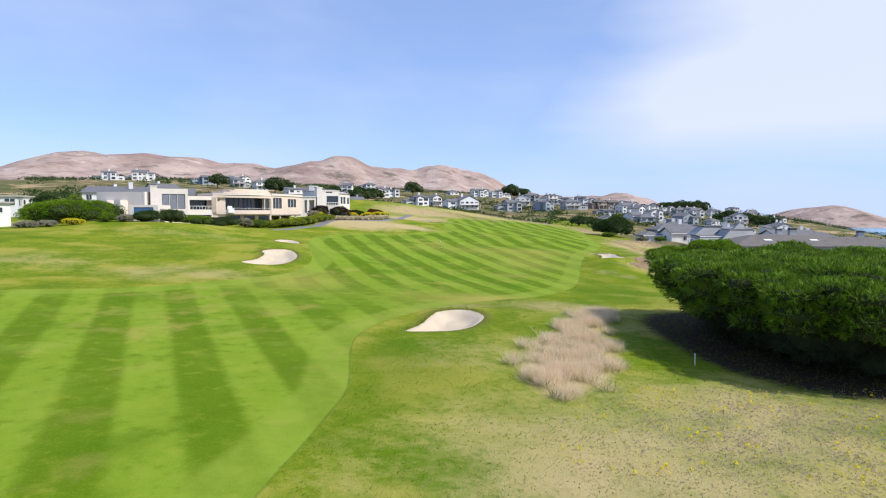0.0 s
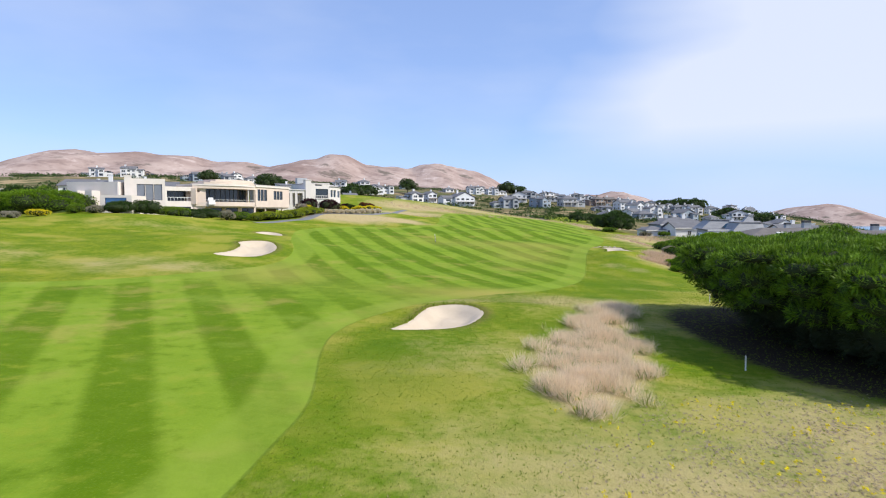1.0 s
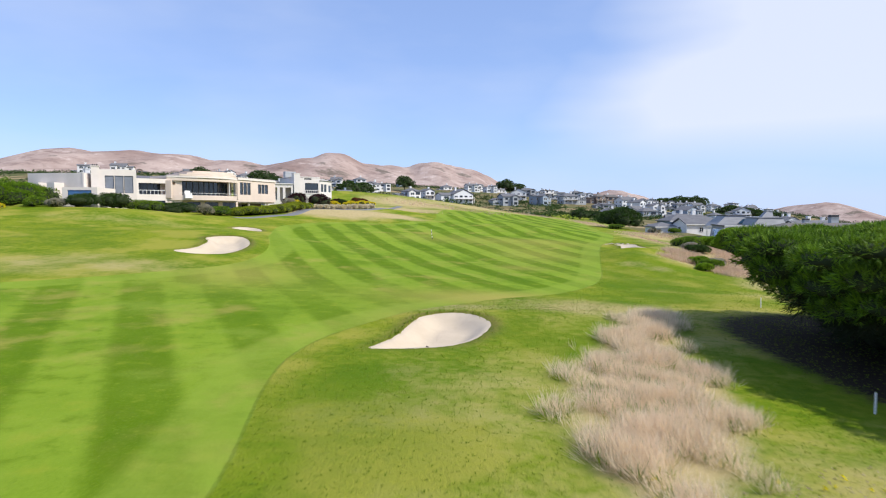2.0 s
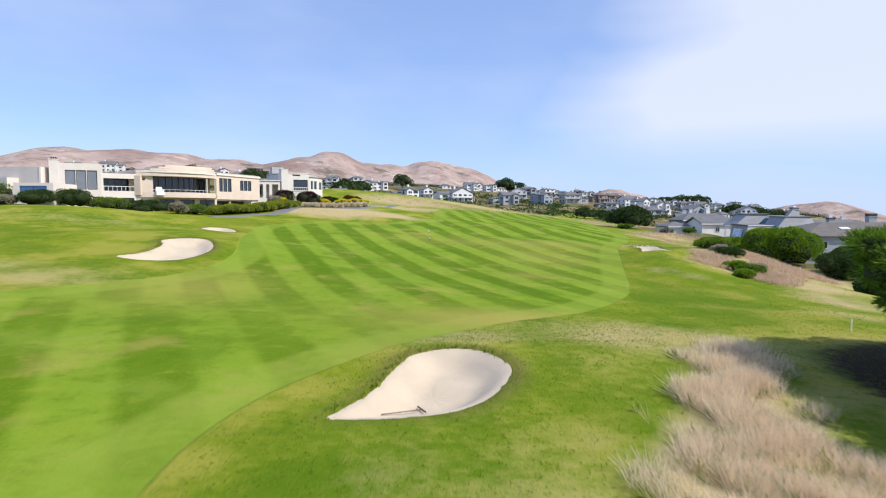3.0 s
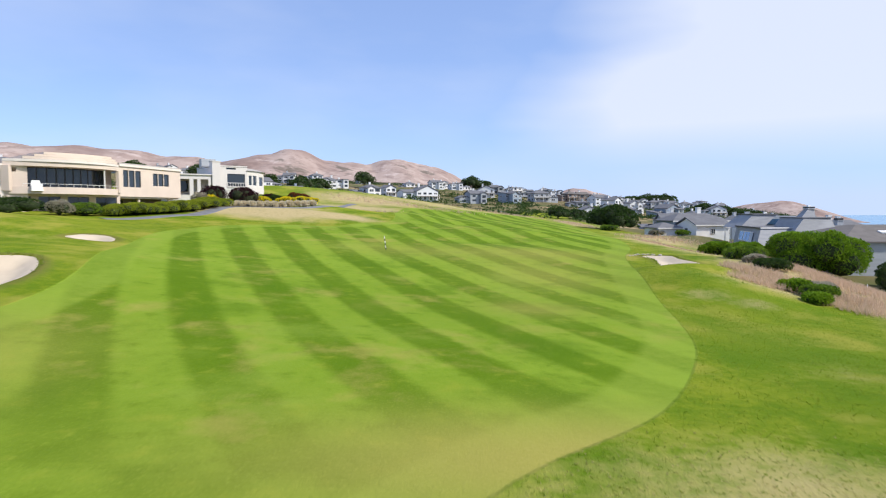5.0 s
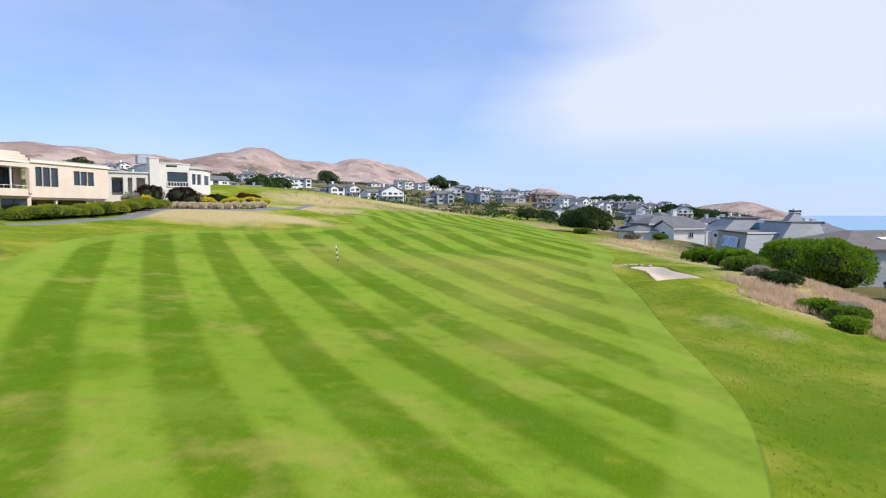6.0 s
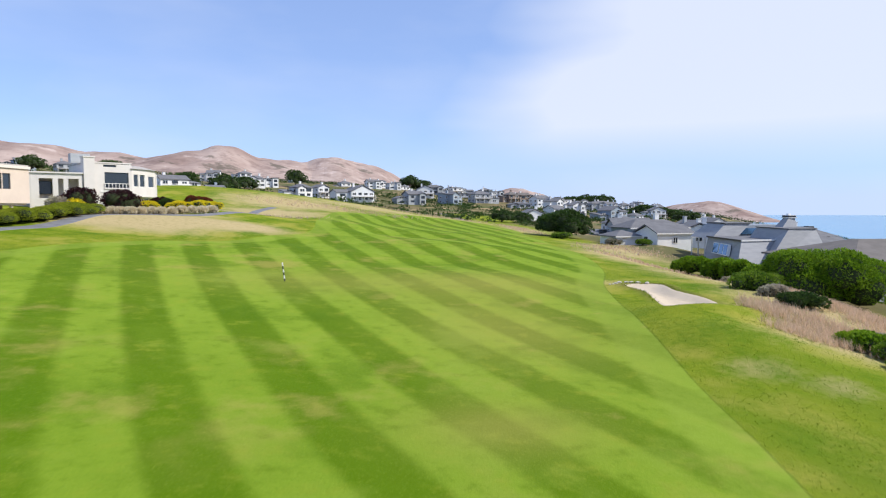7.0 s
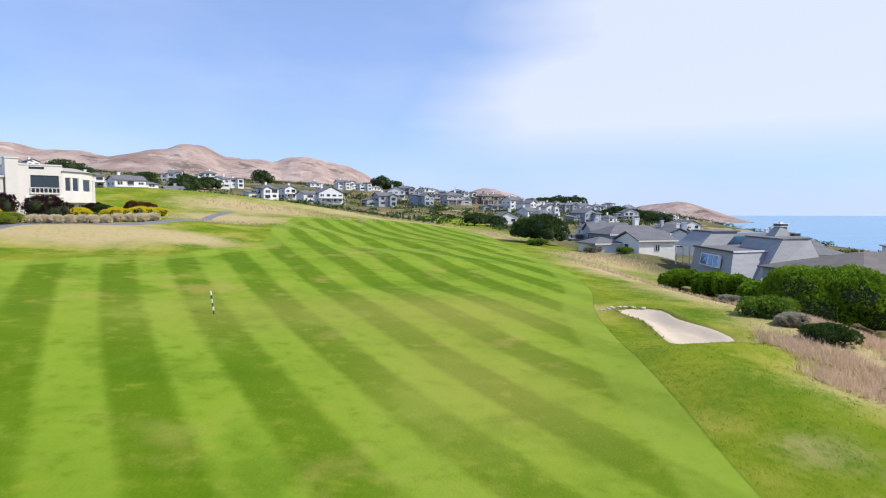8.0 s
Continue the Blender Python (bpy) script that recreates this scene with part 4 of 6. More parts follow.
def covered_chair(x, y, z):
    """A garden chair under a white dust cover: puffed seat, back and arms."""
    ob = thing("covered_chair", x, y, z, 40, "garden chair under a white cover on the terrace", "chair")
    s = Shape().frustum([(-.75, -.7), (.75, -.7), (.75, .7), (-.75, .7)], 0, [(-.65, -.6), (.65, -.6), (.65, .6), (-.65, .6)], .75)
    part("seat", s, M_WHITE, ob)
    part("backrest", Shape().frustum([(-.65, .15), (.65, .15), (.65, .62), (-.65, .62)], .75, [(-.5, .3), (.5, .3), (.5, .55), (-.5, .55)], 1.55), M_WHITE, ob)
    for q in (-.6, .6):
        part("armrest", Shape().frustum([(q - .14, -.6), (q + .14, -.6), (q + .14, .2), (q - .14, .2)], .75, [(q - .08, -.5), (q + .08, -.5), (q + .08, .2), (q - .08, .2)], 1.0), M_WHITE, ob)


covered_chair(-51.6, 148.2, 8.15)


# ---- the white house with the loggia ----
def loggia_house():
    ob = thing("villa", -40, 200, 6.4, 0, "white stucco two-storey house with bay and loggia", "house")
    m0, m1 = (-40.3, 194.6), (-34.0, 199.3)
    w = math.dist(m0, m1)
    s = wall_run(Shape(), m0, m1, 5.5, 15.2, .3, [(3.2, 7.3, 10.6, 13.4), (4.3, 5.6, 6.9, 9.4), (6.0, 7.5, 6.9, 9.4), (3.0, 5.2, 14.35, 14.75)])
    back = (m1[0] - 7, m1[1] + 11), (m0[0] - 7, m0[1] + 11)
    wall_run(s, m1, back[0], 5.5, 15.2)
    wall_run(s, back[0], back[1], 5.5, 15.2)
    wall_run(s, back[1], m0, 5.5, 15.2)
    part("wall", s, M_VILLA, ob, "white stucco main wall", world=True)
    glazing(ob, m0, m1, (3.2, 7.3, 10.6, 13.4), 1)
    glazing(ob, m0, m1, (4.3, 5.6, 6.9, 9.4), 1)
    glazing(ob, m0, m1, (6.0, 7.5, 6.9, 9.4), 2)
    glazing(ob, m0, m1, (3.0, 5.2, 14.35, 14.75), 1)
    part("roof", Shape().prism([m0, m1, *back], 14.85, 15.0), M_FLATROOF, ob, world=True)
    rail = Shape()
    slab(rail, m0, m1, 3.1, 7.4, 11.3, 11.42, .25, .15)
    for k in range(8):
        slab(rail, m0, m1, 3.15 + k * .6, 3.25 + k * .6, 10.5, 11.3, .23, .16)
    slab(rail, m0, m1, 3.1, 7.4, 10.35, 10.5, .3, .004)
    part("railing", rail, M_VILLA, ob, world=True)
    band = slab(Shape(), m0, m1, 2.4, w + .1, 9.75, 10.1, .12, .004)
    part("string_course", band, M_TRIM, ob, world=True)
    # chimney
    s = slab(Shape(), m0, m1, -.3, 1.5, 5.5, 15.9, .5, -1.2)
    slab(s, m0, m1, -.4, 1.6, 15.9, 16.1, .6, -1.3)
    part("chimney", s, M_VILLA, ob, world=True)
    part("roof_screen", slab(Shape(), m0, m1, -1.3, 1.9, 15.0, 16.7, -3.2, -4.6), M_GREYWALL, ob, world=True)
    # canted bay at the corner
    c = [(-34.0, 199.3), (-32.4, 203.0), (-31.9, 206.4), (-33.4, 213)]
    s = Shape()
    holes = {0: [(.5, 1.7, 10.9, 13.2), (2.1, 3.4, 10.9, 13.2)], 1: [(.5, 2.9, 10.9, 13.0)], 2: [(1, 3, 10.9, 13.0)]}
    for k in range(3):
        wall_run(s, c[k], c[k + 1], 9.3, 14.2, .3, holes[k])
    part("bay_wall", s, M_VILLA, ob, world=True)
    for k, hs in holes.items():
        for h in hs:
            glazing(ob, c[k], c[k + 1], h, 1, M_TRIM)
    part("bay_floor", Shape().prism(c + [(-40, 212), (-39, 201)], 9.0, 9.3), M_VILLA, ob, world=True)
    part("bay_roof", Shape().frustum([(-33.8, 199.0), (-32.1, 202.9), (-31.5, 206.4), (-33.1, 213.4), (-40, 212), (-39, 201)], 14.2, [(-35, 201), (-34, 204), (-34, 206), (-35, 210), (-39, 210), (-38.5, 202)], 14.9), M_FLATROOF, ob, world=True)
    low = [(-35.0, 200.6), (-33.4, 203.6), (-32.9, 206.2), (-34.4, 212)]
    s = Shape()
    for k in range(3):
        wall_run(s, low[k], low[k + 1], 5.6, 9.0, .3, [(.5, math.dist(low[k], low[k + 1]) - .4, 6.9, 8.8)] if k < 2 else [])
    part("lower_wall", s, M_VILLA, ob, world=True)
    for k in range(2):
        glazing(ob, low[k], low[k + 1], (.5, math.dist(low[k], low[k + 1]) - .4, 6.9, 8.8), 2, M_TRIM)
    # loggia beside the chimney
    l0, l1 = (-47.6, 190.6), (-40.6, 194.2)
    hl = [(1.4, 3.4, 8.6, 12.0), (4.2, 5.0, 8.0, 12.0), (5.7, 7.3, 8.6, 12.0)]
    s = wall_run(Shape(), l0, l1, 5.5, 12.9, .5, hl)
    wall_run(s, (-50, 197), l0, 5.5, 12.9)
    part("loggia_wall", s, M_VILLA, ob, world=True)
    part("loggia_roof", slab(Shape(), l0, l1, -.2, 8.0, 12.9, 13.15, .25, -7), M_VILLA, ob, world=True)
    s = slab(Shape(), l0, l1, 0, 7.8, 5.5, 12.9, -2.6, -2.9)
    part("inner_wall", s, M_STUCCO, ob, world=True)
    glazing(ob, (l0[0] - 1, l0[1] + 2), (l1[0] - 1, l1[1] + 2), (1.4, 3.4, 9.3, 11.6), 1, M_DARK, 0.0)
    # low wing behind, towards the neighbour
    k0, k1 = (-54.5, 192.0), (-48.0, 194.5)
    s = wall_run(Shape(), k0, k1, 5.5, 13.0, .3, [(3.5, 5.0, 9.4, 11.8)])
    wall_run(s, (-58, 200), k0, 5.5, 13.0)
    part("wing_wall", s, M_VILLA, ob, world=True)
    glazing(ob, k0, k1, (3.5, 5.0, 9.4, 11.8), 1, M_TRIM)
    part("wing_roof", Shape().prism([(-58, 200), k0, k1, (-50, 202)], 13.0, 13.2), M_ROOF, ob, world=True)
    return ob


loggia_house()


# ---- neighbouring and distant houses, one builder for all ----
UNIT_PANE = Shape().box(-.5, -.03, 0, .5, .03, 1).mesh("window", M_GLASS)
_f = Shape()
for _a in (-.5, -.02, .44):
    _f.box(_a, -.09, .0, _a + .06, .05, 1)
for _b in (0, .93):
    _f.box(-.5, -.085, _b, .5, .045, _b + .07)
UNIT_FRAME = _f.mesh("window_frame", M_TRIM)
UNIT_FRAME_DARK = _f.mesh("window_frame", M_DARK)


def put_window(parent, x, y, z, w, h, turn=0.0, dark=False):
    p = new("window", UNIT_PANE)
    p.parent = parent
    p.matrix_basis = pose(x, y, z, 0, 0, turn) @ Matrix.Diagonal((w, 1, h, 1))
    f = new("window_frame", UNIT_FRAME_DARK if dark else UNIT_FRAME)
    f.parent = p


def roof_shape(kind, w, d, z, rise, over=0.5):
    s = Shape()
    x, y = w / 2 + over, d / 2 + over
    if kind == "flat":
        s.box(-x, -y, z, x, y, z + .35)
    elif kind == "shed":
        s.add([(-x, -y, z), (x, -y, z), (x, y, z + rise), (-x, y, z + rise), (-x, -y, z + .25), (x, -y, z + .25), (x, y, z + rise + .25), (-x, y, z + rise + .25)],
              [(3, 2, 1, 0), (4, 5, 6, 7), (0, 1, 5, 4), (1, 2, 6, 5), (2, 3, 7, 6), (3, 0, 4, 7)])
    elif kind == "gable":      # ridge runs front to back, so that the gable faces forwards
        s.add([(-x, -y, z), (0, -y, z + rise), (x, -y, z), (-x, y, z), (0, y, z + rise), (x, y, z),
               (-x, -y, z + .25), (0, -y, z + rise + .25), (x, -y, z + .25), (-x, y, z + .25), (0, y, z + rise + .25), (x, y, z + .25)],
              [(6, 7, 10, 9), (7, 8, 11, 10), (0, 3, 4, 1), (1, 4, 5, 2), (0, 1, 7, 6), (1, 2, 8, 7), (9, 10, 4, 3), (10, 11, 5, 4), (0, 6, 9, 3), (2, 5, 11, 8)])
    elif kind == "ridge":      # ridge runs across
        s.add([(-x, -y, z), (-x, 0, z + rise), (-x, y, z), (x, -y, z), (x, 0, z + rise), (x, y, z),
               (-x, -y, z + .25), (-x, 0, z + rise + .25), (-x, y, z + .25), (x, -y, z + .25), (x, 0, z + rise + .25), (x, y, z + .25)],
              [(6, 9, 10, 7), (7, 10, 11, 8), (0, 1, 4, 3), (1, 2, 5, 4), (0, 6, 7, 1), (1, 7, 8, 2), (3, 4, 10, 9), (4, 5, 11, 10), (0, 3, 9, 6), (2, 8, 11, 5)])
    else:                      # hip
        k = min(x, y) * .92
        s.box(-x, -y, z, x, y, z + .22)
        s.frustum([(-x, -y), (x, -y), (x, y), (-x, y)], z + .22, [(-x + k, -y + k), (x - k, -y + k), (x - k, y - k), (-x + k, y - k)], z + rise)
    return s


def house_body(parent, w, d, z0, z1, kind, rise, wall_mat, roof_mat, offset=(0, 0), names=("wall", "roof")):
    ox, oy = offset
    s = Shape().box(-w / 2, -d / 2, z0, w / 2, d / 2, z1)
    if kind == "gable":
        for y in (-d / 2, d / 2 - .2):
            s.add([(-w / 2, y, z1), (w / 2, y, z1), (0, y, z1 + rise * .9), (-w / 2, y + .2, z1), (w / 2, y + .2, z1), (0, y + .2, z1 + rise * .9)], [(0, 1, 2), (5, 4, 3), (0, 2, 5, 3), (1, 4, 5, 2)])
    if kind == "ridge":
        for x in (-w / 2, w / 2 - .2):
            s.add([(x, -d / 2, z1), (x, d / 2, z1), (x, 0, z1 + rise * .9), (x + .2, -d / 2, z1), (x + .2, d / 2, z1), (x + .2, 0, z1 + rise * .9)], [(2, 1, 0), (3, 4, 5), (0, 3, 5, 2), (1, 2, 5, 4)])
    if kind == "shed":
        s.add([(-w / 2, d / 2, z1), (w / 2, d / 2, z1), (w / 2, d / 2, z1 + rise), (-w / 2, d / 2, z1 + rise), (-w / 2, -d / 2, z1), (w / 2, -d / 2, z1)],
              [(0, 3, 2, 1), (0, 4, 3), (1, 2, 5), (3, 4, 5, 2)])
    r = roof_shape(kind, w, d, z1, rise)
    for q in (s, r):
        q.v = [(px + ox, py + oy, pz) for px, py, pz in q.v]
    part(names[0], s, wall_mat, parent)
    part(names[1], r, roof_mat, parent)


def cottage(x, y, w, d, storeys, kind, wall_mat, roof_mat, turn, label, seed, deck=True, chimney=True, wing=True, lift=0.0, rise=None, sides=True, group="houses on the hillside"):
    """A beach house: main body and a lower wing, windows on all sides that show, a deck on posts, a chimney."""
    rng = random.Random(seed)
    z = lay_at(x, y) + lift
    ob = thing("beach_house", x, y, z, turn, label, "house", group)
    h = 2.8 * storeys + .3
    rise = rise if rise is not None else {"flat": .3, "shed": w * .12, "gable": w * .24, "ridge": d * .24, "hip": min(w, d) * .26}[kind]
    house_body(ob, w, d, -4, h, kind, rise, wall_mat, roof_mat)
    if wing:
        s = rng.choice((-1, 1))
        ww = w * rng.uniform(.45, .7)
        house_body(ob, ww, d * .8, -4, h - rng.choice((.6, 1.4, 2.6)), rng.choice(("hip", "shed", "gable", "ridge")), ww * .2, wall_mat, roof_mat, (s * (w / 2 + ww / 2 - .4), d * .12), ("wing_wall", "wing_roof"))
        for k in range(storeys):
            put_window(ob, s * (w / 2 + ww / 2), -d * .28 - .03, .7 + k * 2.6 if k == 0 or h > 5.5 else .7, ww * .4, 1.3, 0, rng.random() < .5)
    nose = 0.0
    if storeys > 1 and rng.random() < .6:      # a gabled bay that stands forward
        nose = w * rng.uniform(.36, .5)
        bx, s = rng.choice((-1, 1)) * (w / 2 - nose / 2), 0
        house_body(ob, nose, d * .5, -4, h + rng.uniform(-.5, .5), rng.choice(("gable", "gable", "shed", "flat")), nose * .3, wall_mat, roof_mat, (bx, -d * .5), ("bay_wall", "bay_roof"))
        for k in range(storeys):
            put_window(ob, bx, -d * .75 - .03, .6 + 2.8 * k, nose * .6, 1.7, 0, rng.random() < .5)
    n = max(2, int(w / 3.6))
    for k in range(storeys):
        for i in range(n):
            ww = w / n * rng.uniform(.35, .7)
            hh = rng.choice((1.1, 1.4, 1.9))
            put_window(ob, -w / 2 + w * (i + .5) / n, -d / 2 - .03, .8 + 2.8 * k + (2.0 - hh) * .5, ww, hh, 0, rng.random() < .4)
        if sides:
            for sx, a in ((-1, -90), (1, 90)):
                for i in range(2):
                    put_window(ob, sx * (w / 2 + .03), -d / 2 + d * (i + .5) / 2, .9 + 2.8 * k, 1.5, 1.3, a, rng.random() < .4)
    if deck and nose == 0:
        zd = 2.9 * (storeys - 1)
        part("deck", Shape().box(-w / 2, -d / 2 - 2.2, zd - .2, w / 2, -d / 2 - .03, zd), M_WOOD, ob)
        for i in range(3):
            q = -w / 2 + .2 + (w - .4) * i / 2
            part("post", Shape().box(q - .1, -d / 2 - 2.15, -4, q + .1, -d / 2 - 1.95, zd + 1.0), M_TRIM, ob)
        part("railing", Shape().box(-w / 2, -d / 2 - 2.12, zd + .95, w / 2, -d / 2 - 2.0, zd + 1.05), M_TRIM, ob)
    if chimney:
        cx = rng.uniform(-.3, .3) * w
        c = part("chimney", Shape().box(cx - .6, d * .1, h - .5, cx + .6, d * .1 + .9, h + rise + 1.4).box(cx - .7, d * .1 - .1, h + rise + 1.4, cx + .7, d * .1 + 1.0, h + rise + 1.6), rng.choice((wall_mat, M_WHITE)), ob)
    return ob


def plain_house(x, y, turn, w, d, base, eave, kind, rise, wall_mat, roof_mat, label, windows=2, chimney=0.0):
    """A house set by its heights: foot and eaves above the sea-side ground, then the roof's rise."""
    ob = thing("seaside_house", x, y, base, turn, label, "house", "houses below the fairway")
    house_body(ob, w, d, -3, eave - base, kind, rise, wall_mat, roof_mat)
    h = eave - base
    for i in range(windows):
        put_window(ob, -w / 2 + w * (i + .5) / windows, -d / 2 - .03, h - 2.2, 1.2, 1.4, 0)
        put_window(ob, -w / 2 - .03, -d / 2 + d * (i + .5) / windows, h - 2.2, 1.2, 1.4, -90, True)
    part("fascia", Shape().box(-w / 2 - .5, -d / 2 - .55, h - .1, w / 2 + .5, -d / 2 - .49, h + .2), M_TRIM, ob)
    if chimney:
        part("chimney", Shape().box(chimney - .6, -.5, h - .5, chimney + .6, .5, h + rise + 1.5).box(chimney - .7, -.6, h + rise + 1.5, chimney + .7, .6, h + rise + 1.7), M_WHITE, ob)
    return ob


WALLS = {"w": (M_WHITE, "white"), "g": (M_GREYWALL, "weathered grey"), "b": (M_BLUEWALL, "blue-grey"), "n": (M_BROWNWALL, "brown cedar"), "p": (M_PALEWALL, "pale grey")}
ROOFS = {"hip": "hipped", "gable": "gabled", "ridge": "pitched", "shed": "mono-pitched", "flat": "flat"}
# houses on the far slope: bearing from the start in degrees, distance, width, depth, storeys, roof, wall, turn
FAR = [(1.9, 455, 22, 12, 2, "gable", "p", 6), (6.1, 460, 15, 10, 2, "ridge", "g", 0), (9.0, 485, 17, 12, 2, "shed", "b", 20), (11.4, 520, 18, 11, 2, "hip", "g", 0),
       (-2.4, 455, 15, 10, 2, "hip", "w", 8), (-1.0, 470, 11, 9, 2, "gable", "p", 12), (-8.2, 400, 12, 9, 1, "ridge", "b", 0), (-5.9, 520, 16, 10, 2, "hip", "w", -5), (-4.9, 540, 12, 9, 2, "flat", "w", 0),
       (-11.0, 400, 19, 10, 2, "ridge", "w", 6), (-13.6, 430, 18, 12, 2, "shed", "w", 0), (-16.6, 520, 15, 10, 2, "hip", "w", 4), (-18.6, 540, 13, 10, 2, "hip", "g", 0), (-21.0, 560, 17, 10, 2, "flat", "b", 0),
       (-24.6, 380, 20, 12, 1, "ridge", "p", 10), (-28.5, 330, 16, 12, 1, "shed", "w", 15), (2.9, 640, 14, 10, 2, "ridge", "w", 0), (4.6, 660, 15, 10, 2, "flat", "p", 0), (0.7, 650, 13, 10, 1, "hip", "w", 0),
       (9.7, 640, 14, 10, 2, "flat", "w", 0), (12.8, 600, 15, 10, 2, "flat", "p", 0), (14.0, 560, 13, 10, 2, "hip", "n", 4), (15.0, 590, 14, 9, 2, "ridge", "n", 0), (16.2, 540, 17, 11, 2, "ridge", "p", 8),
       (17.3, 600, 12, 9, 2, "flat", "b", 0), (18.3, 620, 18, 10, 2, "flat", "w", 0), (19.6, 640, 16, 10, 2, "flat", "w", 0), (20.7, 600, 14, 9, 2, "hip", "g", 0), (22.0, 640, 15, 10, 2, "ridge", "p", 0),
       (23.4, 720, 14, 10, 2, "hip", "p", 0), (25.0, 800, 14, 10, 1, "hip", "w", 0), (26.3, 860, 14, 10, 1, "ridge", "p", 0), (14.6, 362, 13, 9, 1, "gable", "w", -10), (17.8, 430, 14, 10, 1, "hip", "b", 0),
       (12.2, 700, 14, 10, 2, "hip", "g", 0), (14.6, 720, 14, 10, 2, "flat", "w", 0), (16.6, 760, 14, 10, 2, "hip", "p", 0), (-7.0, 640, 14, 10, 2, "hip", "p", 0), (-3.2, 690, 16, 10, 1, "ridge", "b", 0)]
for k, (deg, far, w, d, st, kind, wall, turn) in enumerate(FAR):
    a = radians(deg)
    wm, wname = WALLS[wall]
    cottage(far * math.sin(a), far * math.cos(a), w * .72, d * .9, st, kind, wm, M_ROOF_BROWN if wall == "n" else M_ROOF, turn - deg * .6 + 24,
            f"{wname} {'two' if st == 2 else 'one'}-storey beach house with {ROOFS[kind]} roof on slope", 100 + k, wing=k % 3 != 2)

# the rest of the hillside village, scattered with room between
_rng = random.Random(9)
_spots = [(f[1] * math.sin(radians(f[0])), f[1] * math.cos(radians(f[0]))) for f in FAR]
_made = 0
while _made < 46:
    _deg = _rng.uniform(-31, -3) if _made % 4 == 0 else _rng.uniform(3, 29)
    _far = _rng.uniform(420, 900)
    _x, _y = _far * math.sin(radians(_deg)), _far * math.cos(radians(_deg))
    if min(math.dist((_x, _y), q) for q in _spots) < 25:
        continue
    _spots.append((_x, _y))
    _wall = _rng.choice("wwwpppgbn")
    _kind = _rng.choice(("hip", "gable", "ridge", "shed", "flat"))
    _st = _rng.choice((1, 2, 2))
    wm, wname = WALLS[_wall]
    cottage(_x, _y, _rng.uniform(8.5, 13), _rng.uniform(8, 11), _st, _kind, wm, M_ROOF_BROWN if _wall == "n" else M_ROOF, _rng.uniform(-5, 45),
            f"{wname} {'two' if _st == 2 else 'one'}-storey beach house with {ROOFS[_kind]} roof on slope", 700 + _made, sides=False)
    _made += 1

# houses below the fairway, on the sea side
plain_house(80.2, 212, 6, 9.4, 9, -3.2, 1.1, "ridge", 1.9, M_WHITE, M_ROOF, "white-painted house with low pitched shingle roof", 1)
plain_house(71.4, 216.5, 8, 6.8, 7, -2.8, 0.2, "hip", 1.5, M_WHITE, M_ROOF, "white-painted garage with low hipped roof", 0)
plain_house(83.6, 225.5, 8, 17, 9, -2.2, 1.9, "hip", 2.2, M_BLUEWALL, M_ROOF, "blue-grey house with hipped roof and pale chimney", 3, 2.0)


tree("cypress", 64, 236, 6.2, 8.5, M_DARKSHRUB, "dark wind-shaped cypress on the grassy bank", 31, 6500, .55, .4, .1, 20, flat=.8)
bush("rounded_bush", 61.4, 141.4, 5.4, 8.6, 6.6, M_BUSH, "large rounded green bush below the bank", 34000, 41, 0, .27, 18)


bush("dark_bush", 61.5, 123.5, 3.6, 3.4, 3.6, M_DARKSHRUB, "dark green bush at the foot of the bank", 5000, 43, 0, .28, 8)
bush("dark_bush", 66.5, 128.5, 4.2, 3.4, 4.4, M_DARKSHRUB, "tall dark green bush beside the grey-brown house", 5000, 44, 0, .3, 8)


# ---- bunkers ----
def bunker(poly, seed):
    """Raked sand lying in its hollow, a little below the turf at the rim."""
    rng = np.random.default_rng(seed)
    p = np.array(poly)
    c = p.mean(0)
    rings = np.linspace(0, 1.0, 12)
    pts = [(c[0], c[1])] + [tuple(c + (q - c) * r) for r in rings[1:] for q in p]
    n = len(p)
    xy = np.array(pts)
    d = inside(xy[:, 0], xy[:, 1], poly)
    z = lay(xy[:, 0], xy[:, 1]) + 0.06 * smooth(-0.05, 0.3, d) - 0.01 + rng.normal(0, .008, len(xy))
    faces = [(0, 1 + i, 1 + (i + 1) % n) for i in range(n)]
    for r in range(len(rings) - 2):
        o = 1 + r * n
        faces += [(o + i, o + n + i, o + n + (i + 1) % n, o + (i + 1) % n) for i in range(n)]
    me = bpy.data.meshes.new("bunker")
    me.from_pydata([(*q, h) for q, h in zip(pts, z)], [], faces)
    me.materials.append(M_SAND)
    me.polygons.foreach_set("use_smooth", np.ones(len(faces), bool))
    return new("bunker", me)


for _k, ((_poly, _d), _lab) in enumerate(zip(BUNKERS, ("pale sand bunker with grassy lip beside the fairway", "large pale sand bunker in the mounded rough",
                                                      "small narrow sand bunker near the houses", "pale sand bunker on the seaward bank"))):
    tagged(bunker(_poly, 60 + _k), _lab, "sand bunker", kind="structure")


def rake():
    ob = thing("bunker_rake", -0.2, 55.9, lay_at(-0.2, 55.9) + .10, 0, "dark wooden bunker rake lying in the sand", "rake")
    z1 = lay_at(-1.7, 54.7) + .10 - ob.matrix_basis.translation.z
    part("handle", Shape().tube([(0, 0, .03), (-1.5, -1.2, z1)], [.022, .02], 7), M_BARK, ob)
    head = Shape().tube([(-.16, .34, .05), (.16, -.34, .05)], [.03, .03], 6)
    part("head", head, M_BARK, ob)
    for k in range(7):
        u = -1 + k / 3
        part("tine", Shape().tube([(.16 * u, -.34 * u, .03), (.16 * u + .05, -.34 * u + .02, -.05)], [.012, .008], 5), M_WOOD, ob)


rake()


